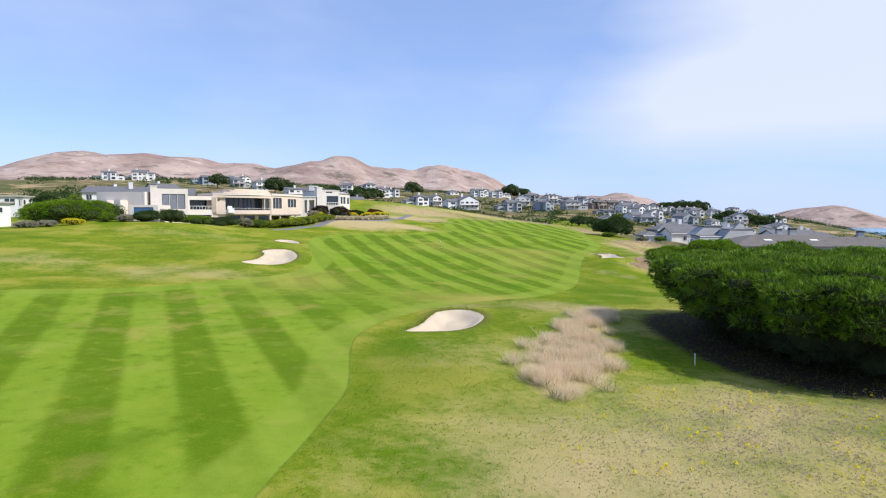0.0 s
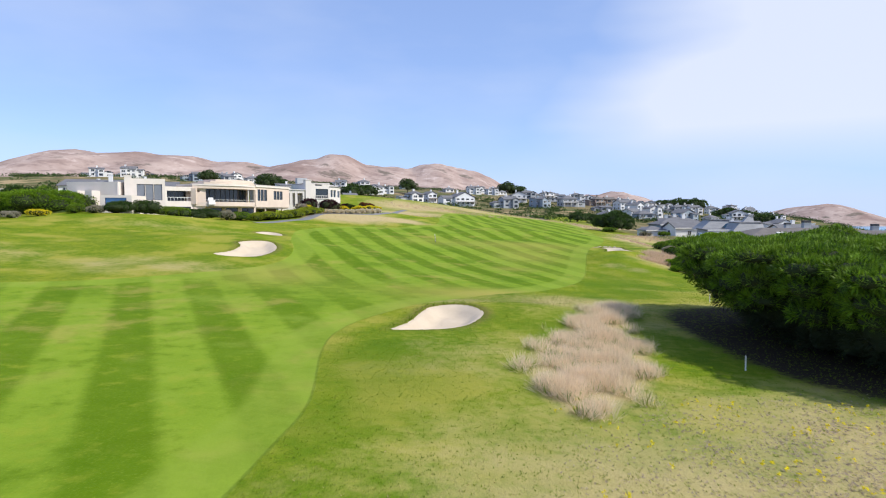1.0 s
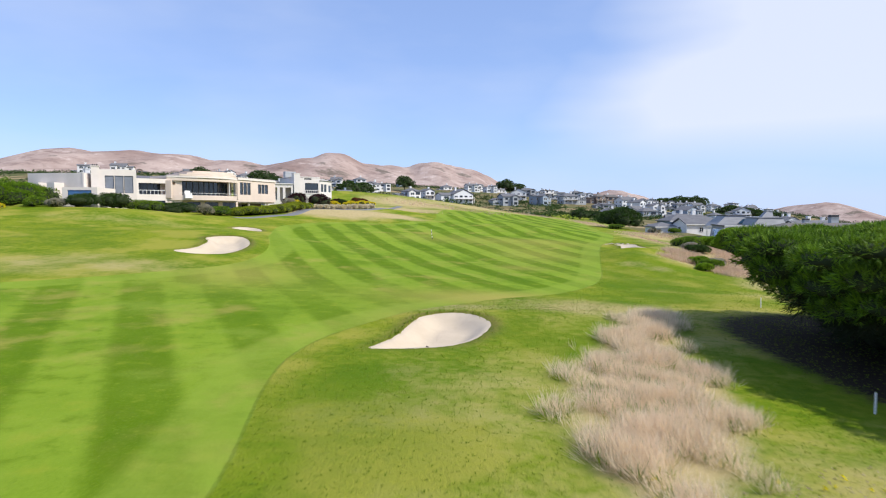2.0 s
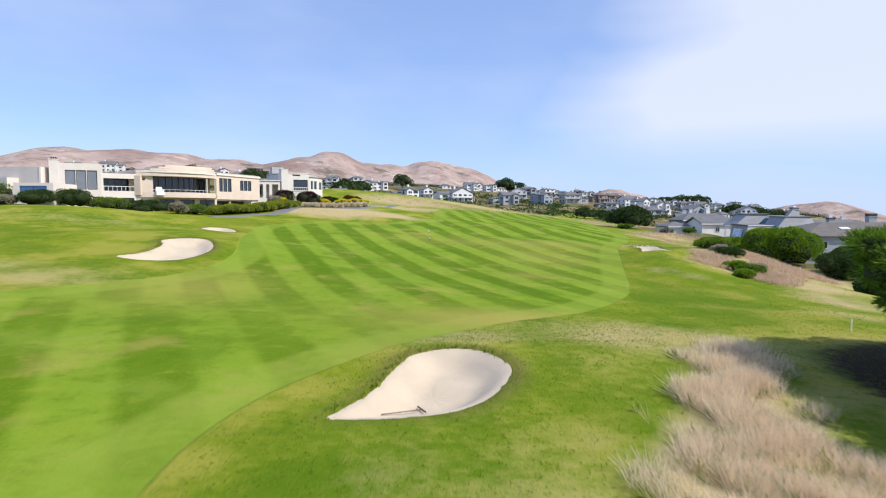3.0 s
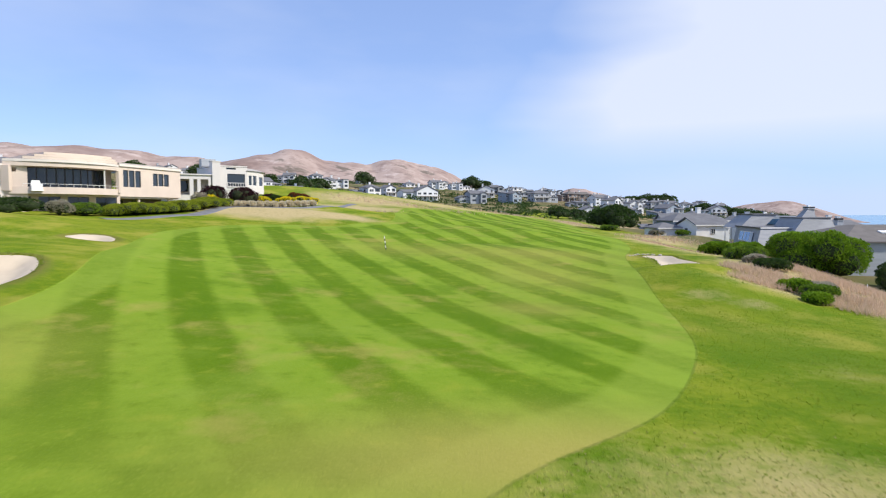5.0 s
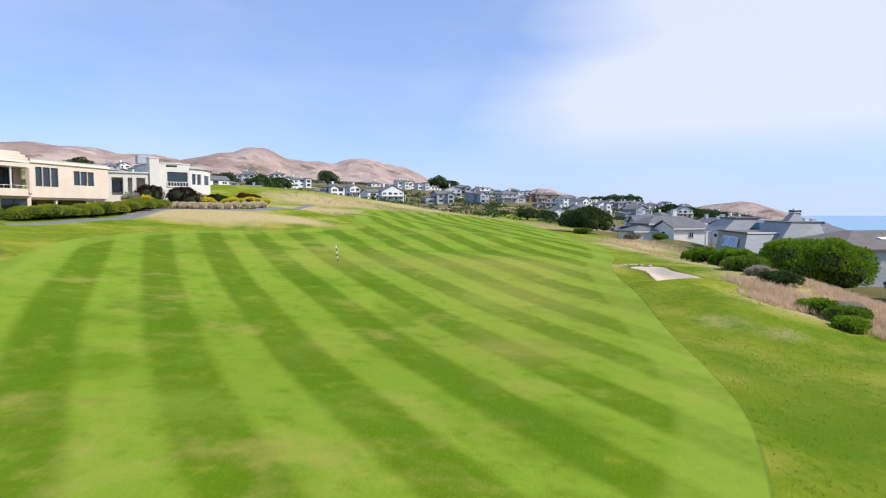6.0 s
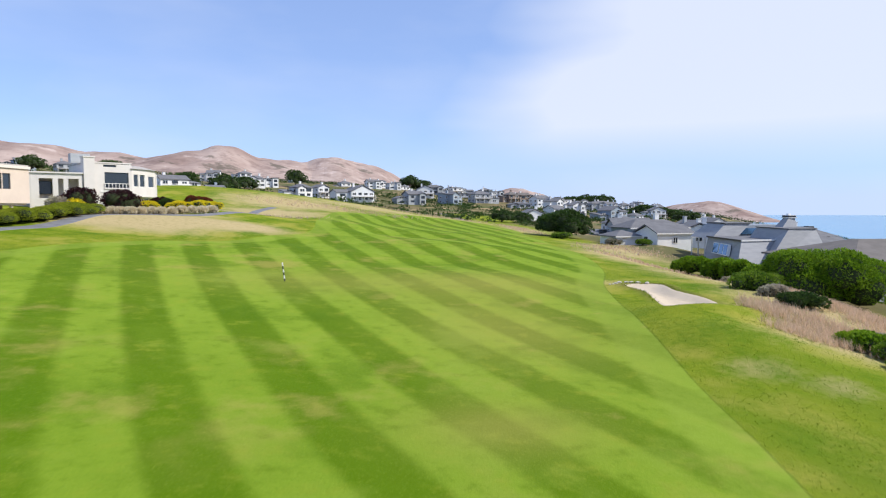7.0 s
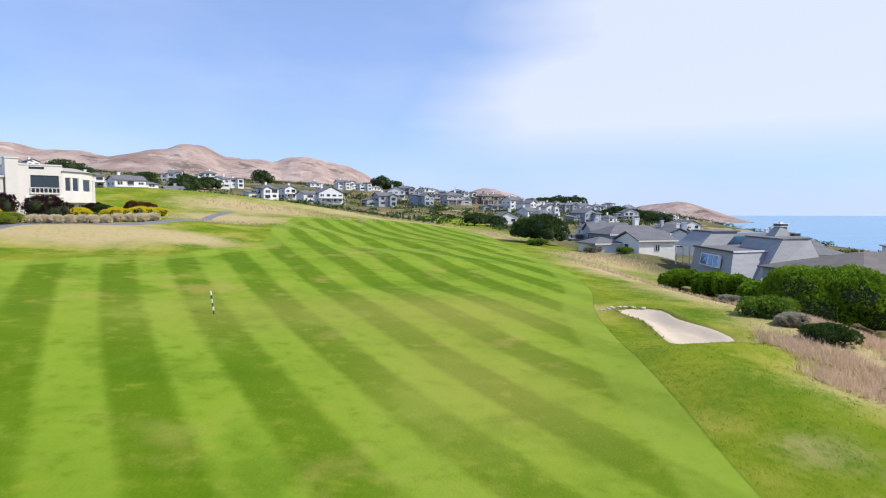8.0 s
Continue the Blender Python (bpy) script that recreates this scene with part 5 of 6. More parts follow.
def stone(x, y, r, seed):
    """A weathered stone: a lump with uneven corners, half sunk in the turf."""
    rng = random.Random(seed)
    bm = bmesh.new()
    bmesh.ops.create_icosphere(bm, subdivisions=1, radius=r)
    for v in bm.verts:
        v.co *= rng.uniform(.75, 1.15)
        v.co.z *= .6
    me = bpy.data.meshes.new("rock")
    bm.to_mesh(me)
    bm.free()
    me.materials.append(M_STONE)
    ob = new("rock", me)
    ob.matrix_basis = pose(x, y, lay_at(x, y) + .15 * r, 0, 0, rng.uniform(0, 360))
    tagged(ob, "pale weathered stone at the bunker's far edge", "rock", "stones along the bunker rim")


for _k in range(14):
    _u = _k / 13
    _r = random.Random(40 + _k)
    stone(32.2 + 4.2 * _u + _r.uniform(-.2, .2), 136.2 + .9 * math.sin(3.1 * _u) + _r.uniform(-.25, .25), _r.uniform(.14, .30), 60 + _k)


# ---- the black and white distance post, boundary stakes ----
def distance_post(x, y):
    ob = thing("distance_post", x, y, lay_at(x, y), 0, "leaning black and white banded distance post on fairway", "marker post")
    ob.matrix_basis = pose(x, y, lay_at(x, y), 0, -7, 0)
    for k in range(6):
        m = (M_DARK, M_WHITE)[k % 2]
        part("band", Shape().tube([(0, 0, k * .29 - .02), (0, 0, k * .29 + .27)], [.055, .055], 10), m, ob, "white painted band" if k % 2 else "black painted band")
    part("cap", Shape().tube([(0, 0, 1.72), (0, 0, 1.78)], [.055, .02], 10), M_WHITE, ob)
    return ob


distance_post(-0.8, 134.1)
for _x, _y in ((18.0, 43.9), (52, 118.5), (28.6, 73)):
    _s = Shape().box(-.03, -.03, -.2, .03, .03, .85).frustum([(-.03, -.03), (.03, -.03), (.03, .03), (-.03, .03)], .85, [(-.012, -.012), (.012, -.012), (.012, .012), (-.012, .012)], .92)
    _o = new("boundary_stake", _s.mesh("boundary_stake", M_WHITE))
    _o.matrix_basis = pose(_x, _y, lay_at(_x, _y), 2, -3, 20)
    tagged(_o, "white wooden boundary stake in the rough", "stake", "boundary stakes")


# ---- cart path ----
def cart_path(pts, width, label):
    line = [Vector((*p, 0)) for p in pts]
    dense = []
    for k in range(len(line) - 1):
        a, b, c, d = line[max(k - 1, 0)], line[k], line[k + 1], line[min(k + 2, len(line) - 1)]
        for s in range(10):
            u = s / 10
            dense.append(0.5 * (2 * b + (c - a) * u + (2 * a - 5 * b + 4 * c - d) * u ** 2 + (3 * b - a - 3 * c + d) * u ** 3))
    verts, faces = [], []
    for k, p in enumerate(dense):
        t = (dense[min(k + 1, len(dense) - 1)] - dense[max(k - 1, 0)]).normalized()
        n = Vector((-t.y, t.x, 0))
        for o, dz in ((-width / 2 - .15, -.12), (-width / 2, .05), (0, .07), (width / 2, .05), (width / 2 + .15, -.12)):
            q = p + n * o
            verts.append((q.x, q.y, lay_at(q.x, q.y) + dz))
        if k:
            i = 5 * (k - 1)
            faces += [(i + j, i + j + 1, i + j + 6, i + j + 5) for j in range(4)]
    me = bpy.data.meshes.new("cart_path")
    me.from_pydata(verts, [], faces)
    me.materials.append(M_ASPHALT)
    tagged(new("cart_path", me), label, "path", kind="structure")


cart_path([(-41.4, 145.8), (-40.4, 147), (-38.6, 150), (-34.8, 164), (-32.6, 177), (-27, 184.5)], 2.4, "curving grey asphalt cart path below the houses")
cart_path([(-27, 184.5), (-20, 187), (-16, 194), (-14, 206), (-16, 225), (-17, 240), (-14, 255)], 2.2, "grey cart path winding over the rise")
cart_path([(46, 292), (52, 315), (54, 345), (50, 370)], 3, "grey cart path beyond the fairway")


# ---- the great cypress ----
def great_cypress():
    rng = np.random.default_rng(77)
    bx, by = 34.8, 51.2
    z0 = lay_at(bx, by)
    ob = thing("cypress", bx, by, z0, 0, "broad flat-topped wind-shorn cypress casting deep shade", "tree")
    blobs, inner, wood = [], [], Shape()
    rx, ry = 15.8, 17.6
    k, made = 0, 0
    while made < 190:
        q = math.sqrt((made + .5) / 190)
        a = 2.39996 * made
        ca, sa = math.cos(a), math.sin(a)
        cx, cy = rx * .92 * q * math.copysign(abs(ca) ** .72, ca), ry * .92 * q * math.copysign(abs(sa) ** .72, sa)
        top = 7.5 - 0.7 * q ** 3 + rng.normal(0, .30) + 0.4 * math.sin(cx * .6) * math.sin(cy * .5)
        r = rng.uniform(1.25, 2.1)
        blobs.append((cx, cy, top - .75, r, r, rng.uniform(.45, .75)))
        if q > .45:
            blobs.append((cx * .98, cy * .98, top - 1.8 - rng.uniform(0, .4), r * .95, r * .95, .75))
        if q > .68 and (cx < -6 or rng.random() < .5):
            blobs.append((cx * .92, cy * .92, top - 2.9 - rng.uniform(0, .6), r * .9, r * .9, .7))
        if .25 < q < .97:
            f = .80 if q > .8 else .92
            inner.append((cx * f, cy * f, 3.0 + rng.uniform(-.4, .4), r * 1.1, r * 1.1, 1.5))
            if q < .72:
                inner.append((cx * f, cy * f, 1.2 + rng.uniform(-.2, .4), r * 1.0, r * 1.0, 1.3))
        made += 1
    for k in range(7):
        a = k * .9 + .3
        ox, oy = 1.3 * math.cos(a), 1.3 * math.sin(a)
        ex, ey = rx * .62 * math.cos(a), ry * .62 * math.sin(a)
        wood.tube([(ox * .3, oy * .3, -.6), (ox, oy, .9), (ex * .4, ey * .4, 2.6), (ex * .8, ey * .8, 4.4), (ex * 1.2, ey * 1.2, 5.2)], [.55, .42, .32, .2, .06], 8)
        for j in range(3):
            b = a + (j - 1) * .45
            fx, fy = rx * .85 * math.cos(b), ry * .85 * math.sin(b)
            wood.tube([(ex * .5, ey * .5, 3.0), ((ex * .5 + fx) * .5, (ey * .5 + fy) * .5, 3.9), (fx, fy, 4.6)], [.2, .13, .04], 6)
    part("trunk", wood, M_BARK, ob)
    # added mass of near-black sprays, painting the deep shade below the crown
    part("shade_mass", crown_mesh("shade_mass", inner, 90000, .75, .045, M_CROWN_SHADE, 79, up=.1, core=.74, floor=-.2), M_CROWN_SHADE, ob, "added dark mass painted as the shade under the canopy")
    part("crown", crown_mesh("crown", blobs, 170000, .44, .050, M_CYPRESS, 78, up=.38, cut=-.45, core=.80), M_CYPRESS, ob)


great_cypress()


# ---- grasses ----
def grass_field(name, label, n, region, sdf, length, width, material, seed, leaves=5, lean=.35, clump=0.5, kind="stuff", uneven=0.0):
    """Standing grass in a stretch of ground: blades in tufts, thick and thin by turns."""
    rng = np.random.default_rng(seed)
    x = rng.uniform(region[0], region[1], n * 4)
    y = rng.uniform(region[2], region[3], n * 4)
    keep = sdf(x, y, rng)
    thick = np.sin(x * 1.3 + 2 * np.sin(y * .7)) * np.sin(y * 1.1 + 1.7 * np.sin(x * .5)) * .5 + .5
    keep &= rng.random(len(x)) < (1 - clump) + clump * thick
    x, y = x[keep][:n], y[keep][:n]
    at = np.stack([x, y, lay(x, y) - .02], -1)
    way = np.stack([rng.normal(-.10, lean * .5, len(x)), rng.normal(.08, lean * .5, len(x)), np.ones(len(x))], -1)
    way /= np.linalg.norm(way, axis=1, keepdims=True)
    tall = length * (1 - uneven * (.5 + .5 * np.sin(x * .9 + 1.5 * np.sin(y * .8)) * np.sin(y * 1.3 + x * .4)))[:, None]
    v, t = sprays(rng, at, way, tall, width * tall / length if uneven else width, leaves, lean)
    return tagged(new(name, raw_mesh(name, v, t, material)), label, "grass", kind=kind)


def in_tall(x, y, rng):
    wave = .9 * np.sin(x * 1.7 + y * .6) + .7 * np.sin(y * 1.3 - x * .8)
    return inside(x, y, TALL_GRASS) + wave > rng.uniform(0.0, 2.0, len(x))


grass_field("dry_tall_grass", "tall straw-coloured dry grass stand", 32000, (3, 22, 34, 72), in_tall, 1.0, .015, M_STRAW, 5, 5, .62, .6, uneven=.5)
grass_field("green_undergrowth", "green shoots among the dry grass", 3600, (3, 22, 34, 72), in_tall, .5, .03, M_TUFT, 6, 5, .6)


def on_bank(x, y, rng):
    d = np.maximum(blob(x, y, 38, 114.5, 3.5, 3.0), blob(x, y, 43, 109, 3.5, 4))
    d = np.maximum(d, np.maximum(blob(x, y, 50, 117, 5, 7), .95 * blob(x, y, 49, 129, 4, 10)))
    d = np.maximum(d, np.maximum(blob(x, y, 40.4, 118, 3.4, 8), blob(x, y, 41.4, 107, 2.8, 5)))
    return (d > rng.uniform(.28, .65, len(x))) & (inside(x, y, BUNKERS[3][0]) < -1.2)


grass_field("bank_dry_grass", "tall straw grass on the seaward bank", 15000, (28, 62, 98, 150), on_bank, .65, .03, M_STRAWBROWN, 8, 5, .45)


def far_bank(x, y, rng):
    d = np.maximum(blob(x, y, 53, 172, 4, 24), blob(x, y, 62, 197, 8, 14))
    d = np.maximum(d, np.maximum(blob(x, y, 60, 262, 4, 26), blob(x, y, 56, 150, 4, 12)))
    return d > rng.uniform(.25, .8, len(x))


grass_field("far_dry_grass", "dry straw grass along the edge of the course", 6000, (40, 80, 130, 300), far_bank, .5, .05, M_STRAWBROWN, 9, 4, .5)


def rise_dry(x, y, rng):
    d = np.maximum(blob(x, y, -26, 222, 24, 9), np.maximum(blob(x, y, 2, 268, 26, 8), blob(x, y, 36, 290, 24, 6)))
    return d > rng.uniform(.2, .8, len(x))


grass_field("rise_dry_grass", "dry grass on the rise behind the fairway", 7000, (-60, 70, 200, 305), rise_dry, .6, .06, M_STRAWBROWN, 10, 4, .5)


def in_rough(x, y, rng):
    ok = (inside(x, y, FAIRWAY) < -.15) & (inside(x, y, TALL_GRASS) < .3)
    for poly, _ in BUNKERS:
        ok &= inside(x, y, poly) < -.1
    return ok & (rng.random(len(x)) < np.clip(1.4 - (y - 20) / 110, .15, 1))


grass_field("rough_grass", "uneven green tufts of unmown rough", 42000, (-7, 40, 19, 125), in_rough, .10, .014, M_TUFT, 11, 4, 1.0, .7)


def seaward_rough(x, y, rng):
    ok = (inside(x, y, FAIRWAY) < -.15) & (rng.random(len(x)) < smooth(56, 44, x))
    return ok & (inside(x, y, BUNKERS[3][0]) < -.1)


grass_field("seaward_rough_grass", "uneven green tufts of rough on the seaward side", 9000, (18, 56, 96, 160), seaward_rough, .08, .014, M_TUFT, 17, 4, 1.0, .7)


def dry_rough(x, y, rng):
    return in_rough(x, y, rng) & (np.maximum(blob(x, y, 10, 22, 16, 12), blob(x, y, 12, 68, 12, 7)) > rng.uniform(.3, .9, len(x)))


grass_field("bleached_grass", "bleached dead grass in the rough", 12000, (-6, 40, 18, 80), dry_rough, .10, .014, M_DRYTUFT, 12, 4, 1.0, .5)


def rim_grass(x, y, rng):
    ok = np.zeros(len(x), bool)
    for poly, _ in BUNKERS:
        d = inside(x, y, poly)
        px, py = np.mean(np.array(poly), axis=0)
        ok |= (d < .02) & (d > -rng.uniform(0, .5, len(x))) & ((y - py) - .9 * (x - px) > rng.uniform(-1.5, 1.0, len(x)))
    return ok


for _r in ((-6, 7, 50, 65), (-33, -20, 86, 105), (28, 42, 119, 140)):
    grass_field("bunker_lip_grass", "ragged grass hanging over the bunker lip", 2600, _r, rim_grass, .22, .025, M_TUFT, 13, 4, .8, .2)


def flowers(n, region, seed, label):
    rng = np.random.default_rng(seed)
    x, y = rng.uniform(region[0], region[1], n), rng.uniform(region[2], region[3], n)
    keep = (np.sin(x * .9) * np.sin(y * .8 + 1) > rng.uniform(-.6, .6, n)) & (inside(x, y, FAIRWAY) < -3)
    x, y = x[keep], y[keep]
    at = np.stack([x, y, lay(x, y) + rng.uniform(.06, .2, len(x))], -1)
    v, t = sprays(rng, at, np.tile((0., 0., .4), (len(x), 1)), .10, .07, 6, 1.6)
    tagged(new("wildflowers", raw_mesh("wildflowers", v, t, M_YELLOW)), label, "flowers", kind="stuff")


flowers(380, (5, 26, 24, 38), 15, "small yellow wildflowers in the dry rough")


def weedy(x, y, rng):
    return (inside(x, y, TALL_GRASS) < .2) & (blob(x, y, 20, 29, 14, 9) > rng.uniform(.25, .9, len(x)))


grass_field("low_weeds", "low grey-mauve weeds in the dry rough", 16000, (4, 44, 18, 40), weedy, .10, .02, M_WEED, 16, 5, 1.1, .8)


# ---- garden planting round the two houses ----
for _k, (_x, _y, _rx, _ry, _h, _m, _l) in enumerate([
        (-60.0, 134.8, 3.4, 2.0, 3.0, M_DARKSHRUB, "clipped dark green bush before the house wall"), (-63.0, 129.8, 3.8, 2.0, 2.4, M_DARKSHRUB, "low dark green bush before the house wall"),
        (-55.6, 137.6, 3.6, 2.0, 2.2, M_SHRUB, "low green bush beside the lawn"), (-51.0, 140.8, 4.2, 2.2, 2.3, M_DARKSHRUB, "spreading dark green bush under the terrace"),
        (-47.6, 146.5, 1.8, 1.6, 2.2, M_SAGE, "pale sage-green shrub under the terrace"), (-45.4, 149.4, 2.8, 2.2, 1.9, M_SHRUB, "low green bush under the terrace"),
        (-66.5, 128.0, 1.6, 1.4, 1.5, M_SAGE, "small grey-green shrub by the wall"), (-70.2, 127.6, 1.8, 1.5, 1.7, M_SHRUB, "small green shrub by the wall")]):
    bush("garden_bush", _x, _y, _rx, _ry, _h, _m, _l, 3000, 200 + _k, 30, .20, 7, group="garden bushes")
for _k in range(9):
    _u = _k / 8
    _x, _y = -42.6 + 7.6 * _u ** .8, 153 + 26 * _u
    bush("hedge_bush", _x, _y, 2.7, 3.3, 1.9 + .2 * math.sin(_k * 2.1), M_HEDGE, "rounded yellow-green hedge bush beside the cart path", 8500, 230 + _k, 20, .13, 7, group="hedge along the cart path")
bush("purple_bush", -37.4, 184.0, 3.4, 2.4, 4.2, M_PURPLE, "dark purple-brown bush before the white house", 2600, 240, 10, .28, 8)
bush("purple_bush", -31.6, 186.2, 3.4, 2.6, 4.0, M_PURPLE, "rounded dark purple-leaved bush before the white house", 2600, 241, 10, .28, 8)
bush("plume_shrub", -37.6, 176.4, 1.2, 1.2, 2.4, M_SAGE, "pale spiky plume shrub beside the hedge", 500, 243, 0, .6, 4)
bush("plume_shrub", -37.0, 181.6, 1.3, 1.2, 2.2, M_YELLOW, "yellow-green spiky shrub beside the hedge", 420, 244, 0, .5, 4)
for _k, (_x, _y, _rx, _m, _l) in enumerate([(-28.5, 190.5, 2.0, M_YELLOW, "mound of bright yellow flowers"), (-24.2, 193, 2.2, M_YELLOW, "mound of bright yellow flowers"), (-21.6, 197, 2.4, M_YELLOW, "mound of bright yellow flowers"),
                                            (-20.2, 202, 2.2, M_YELLOW, "mound of bright yellow flowers"), (-22.4, 205, 1.9, M_RED, "rust-red shrub behind the yellow flowers"), (-24.4, 203, 1.7, M_RED, "rust-red shrub behind the yellow flowers"),
                                            (-27.5, 197, 1.6, M_DARKSHRUB, "dark green shrub beside the white house"), (-29.6, 199, 1.5, M_PURPLE, "small dark purple shrub beside the house")]):
    bush("flower_bed", _x, _y, _rx, _rx * .8, 2.6 if _m is M_RED else 1.7, _m, _l, 3200, 250 + _k, 0, .16, 7, category="flowers", group="flower beds")
for _k in range(12):
    _u = _k / 11
    bush("plume_grass", -33.5 + 15 * _u, 182.2 + 10 * _u ** 1.6 + .5 * math.sin(_k * 1.7), .85, .85, 1.0, M_STRAWPALE, "pale straw-coloured clump of ornamental grass", 800, 270 + _k, 0, .4, 3, category="grass clump", group="ornamental grass border")

# neighbours at the garden side
bush("garden_hedge", -80, 129, 8.5, 4.5, 5.0, M_BUSH, "big rounded green hedge mass on the slope", 18000, 280, 22, .26, 12)
bush("garden_hedge", -76, 135.5, 5, 3.2, 4.4, M_SHRUB, "rounded green hedge beside the house", 2400, 281, 22, .36, 9)
bush("yellow_shrub", -74.4, 123.0, 2.6, 1.3, 1.2, M_YELLOW, "low yellow flowering shrub at the lawn's edge", 900, 282, 10, .22, 6)
bush("sage_shrub", -81.4, 119.4, 2.6, 1.4, 1.2, M_SAGE, "low grey-green shrubs at the lawn's edge", 700, 283, 10, .3, 5)
bush("sage_shrub", -78.0, 121.0, 2.0, 1.2, 1.1, M_SAGE, "low grey-green shrub at the lawn's edge", 600, 284, 10, .3, 5)
bush("purple_bush", -86, 141, 3.0, 2.4, 5.0, M_PURPLE, "dark purple bush behind the hedge", 1500, 285, 0, .3, 7)
bush("green_shrub", -89, 148, 3.2, 2.6, 6.0, M_SHRUB, "tall light green shrub behind the hedge", 1600, 286, 0, .34, 7)
cottage(-93.5, 123, 9, 10, 1, "flat", M_WHITE, M_FLATROOF, 48, "white flat-roofed house beside the garden hedge", 21, deck=False, chimney=False, wing=False, lift=1.6, group="")
cottage(-119, 157, 18, 12, 1, "flat", M_PALEWALL, M_FLATROOF, 30, "pale grey flat-roofed house on the garden slope", 22, deck=False, chimney=True, wing=True, lift=1.8, group="")
cottage(-130, 178, 16, 12, 1, "flat", M_WHITE, M_FLATROOF, 20, "white flat-roofed house on the upper slope", 23, deck=False, chimney=True, wing=False, lift=1.2, group="")
cottage(-108, 205, 20, 12, 1, "shed", M_WHITE, M_ROOF, 20, "white house with grey mono-pitched roof", 24, deck=False, chimney=True, wing=True, lift=2.0, group="")


# ---- seaward houses ----
def leaning(s, z0, z1, *edges):
    """A block whose walls lean: foot and head of each upright edge, in order round it."""
    return s.frustum([e[0] for e in edges], z0, [e[1] for e in edges], z1)


def wedge_house():
    ob = thing("wedge_house", 74, 176, -3.0, 0, "grey shingled house of slanted blocks and tapering chimney", "house")
    W = True
    # low block: a dark glazed side, a pale leaning front
    part("body", leaning(Shape(), -6.5, 1.7, ((64.0, 161.8), (69.2, 167.4)), ((82.6, 165.0), (82.0, 169.0)), ((86, 184), (86, 184)), ((71.2, 182.4), (72.6, 182.0))), M_SHINGLE, ob, world=W)
    part("roof", Shape().prism([(69.4, 168.0), (82, 169.6), (85.6, 183.6), (72.8, 181.6)], 1.7, 1.74), M_ROOF, ob, world=W)
    part("roof_edge", slab(Shape(), (72.4, 182.2), (69.0, 167.2), 0, 15.3, 1.6, 1.86, .12, -.2), M_DARK, ob, world=W)
    part("roof_edge", slab(Shape(), (69.0, 167.2), (77.5, 168.3), 0, 8.5, 1.6, 1.86, .12, -.2), M_TRIM, ob, world=W)
    # upper storey with its sloping end, and the sunk terrace behind it
    part("upper_storey", leaning(Shape(), 1.3, 4.1, ((73.4, 182.2), (77.0, 183.4)), ((79.0, 182.8), (82.6, 183.9)), ((82.4, 192), (84.4, 191)), ((74.6, 191.6), (77.8, 190.4))), M_SHINGLE, ob, world=W)
    part("upper_roof", Shape().prism([(76.7, 183.1), (82.9, 183.6), (84.7, 191.2), (77.6, 190.7)], 4.1, 4.28), M_ROOF, ob, world=W)
    part("rear_storey", leaning(Shape(), 1.3, 3.7, ((79.6, 186), (80, 186.4)), ((92, 188), (92, 188.2)), ((93, 197), (93, 197)), ((80, 196), (80.2, 196))), M_SLATE, ob, "dark slate-grey recessed storey", world=W)
    part("rear_window", slab(Shape(), (79.6, 186.0), (92, 188.0), 2.0, 8.4, 1.9, 3.1, .14, .03), M_SKY_BLUE, ob, world=W)
    part("wing_wall", Shape().add([(85.2, 181.0, 1.6), (90.2, 181.8, 1.6), (90.2, 181.8, 3.9), (86.8, 181.2, 3.9), (85.2, 181.5, 1.6), (90.2, 182.3, 1.6), (90.2, 182.3, 3.9), (86.8, 181.7, 3.9)],
         [(0, 1, 2, 3), (7, 6, 5, 4), (0, 4, 5, 1), (1, 5, 6, 2), (2, 6, 7, 3), (3, 7, 4, 0)]), M_SHINGLE, ob, world=W)
    # tall block that carries the chimney
    part("tall_block", leaning(Shape(), -4, 3.6, ((68.6, 162.2), (76.8, 166.2)), ((86.6, 166.4), (83.8, 168.6)), ((88.4, 180), (86, 178.4)), ((75.6, 180), (79.4, 177.6))), M_SHINGLE, ob, "pale grey slanted block", world=W)
    part("block_roof", Shape().prism([(76.6, 166.0), (84.0, 168.4), (86.2, 178.6), (79.2, 177.8)], 3.6, 3.74), M_ROOF, ob, world=W)
    part("chimney", leaning(Shape(), 3.6, 5.3, ((80.6, 172.6), (82.5, 173.4)), ((84.0, 173.2), (83.9, 173.6)), ((84.6, 176), (84.1, 175.4)), ((81.4, 175.6), (82.7, 175.1))), M_SHINGLE, ob, world=W)
    part("chimney_cap", Shape().box(82.35, 173.3, 5.3, 84.1, 175.3, 5.42).box(82.6, 173.5, 5.42, 83.9, 175.1, 5.75).box(82.45, 173.4, 5.75, 84.0, 175.2, 5.86).box(82.9, 174.0, 5.86, 83.4, 174.6, 6.1), M_WHITE, ob, world=W)
    part("chimney_vent", Shape().box(82.55, 173.45, 5.45, 83.95, 175.15, 5.72), M_DARK, ob, world=W)
    # three panes and their frame in the leaning side wall
    p = [Vector(q) for q in ((71.2, 182.4, -6.5), (64.0, 161.8, -6.5), (69.2, 167.4, 1.7), (72.6, 182.0, 1.7))]

    def on_side(u, v, o):
        """A place on the side wall, u along it, v up it, o out of it."""
        q = p[0].lerp(p[1], u).lerp(p[3].lerp(p[2], u), v)
        n = (p[1] - p[0]).cross(p[3] - p[0]).normalized()
        return tuple(q + n * (o if n.x < 0 else -o))

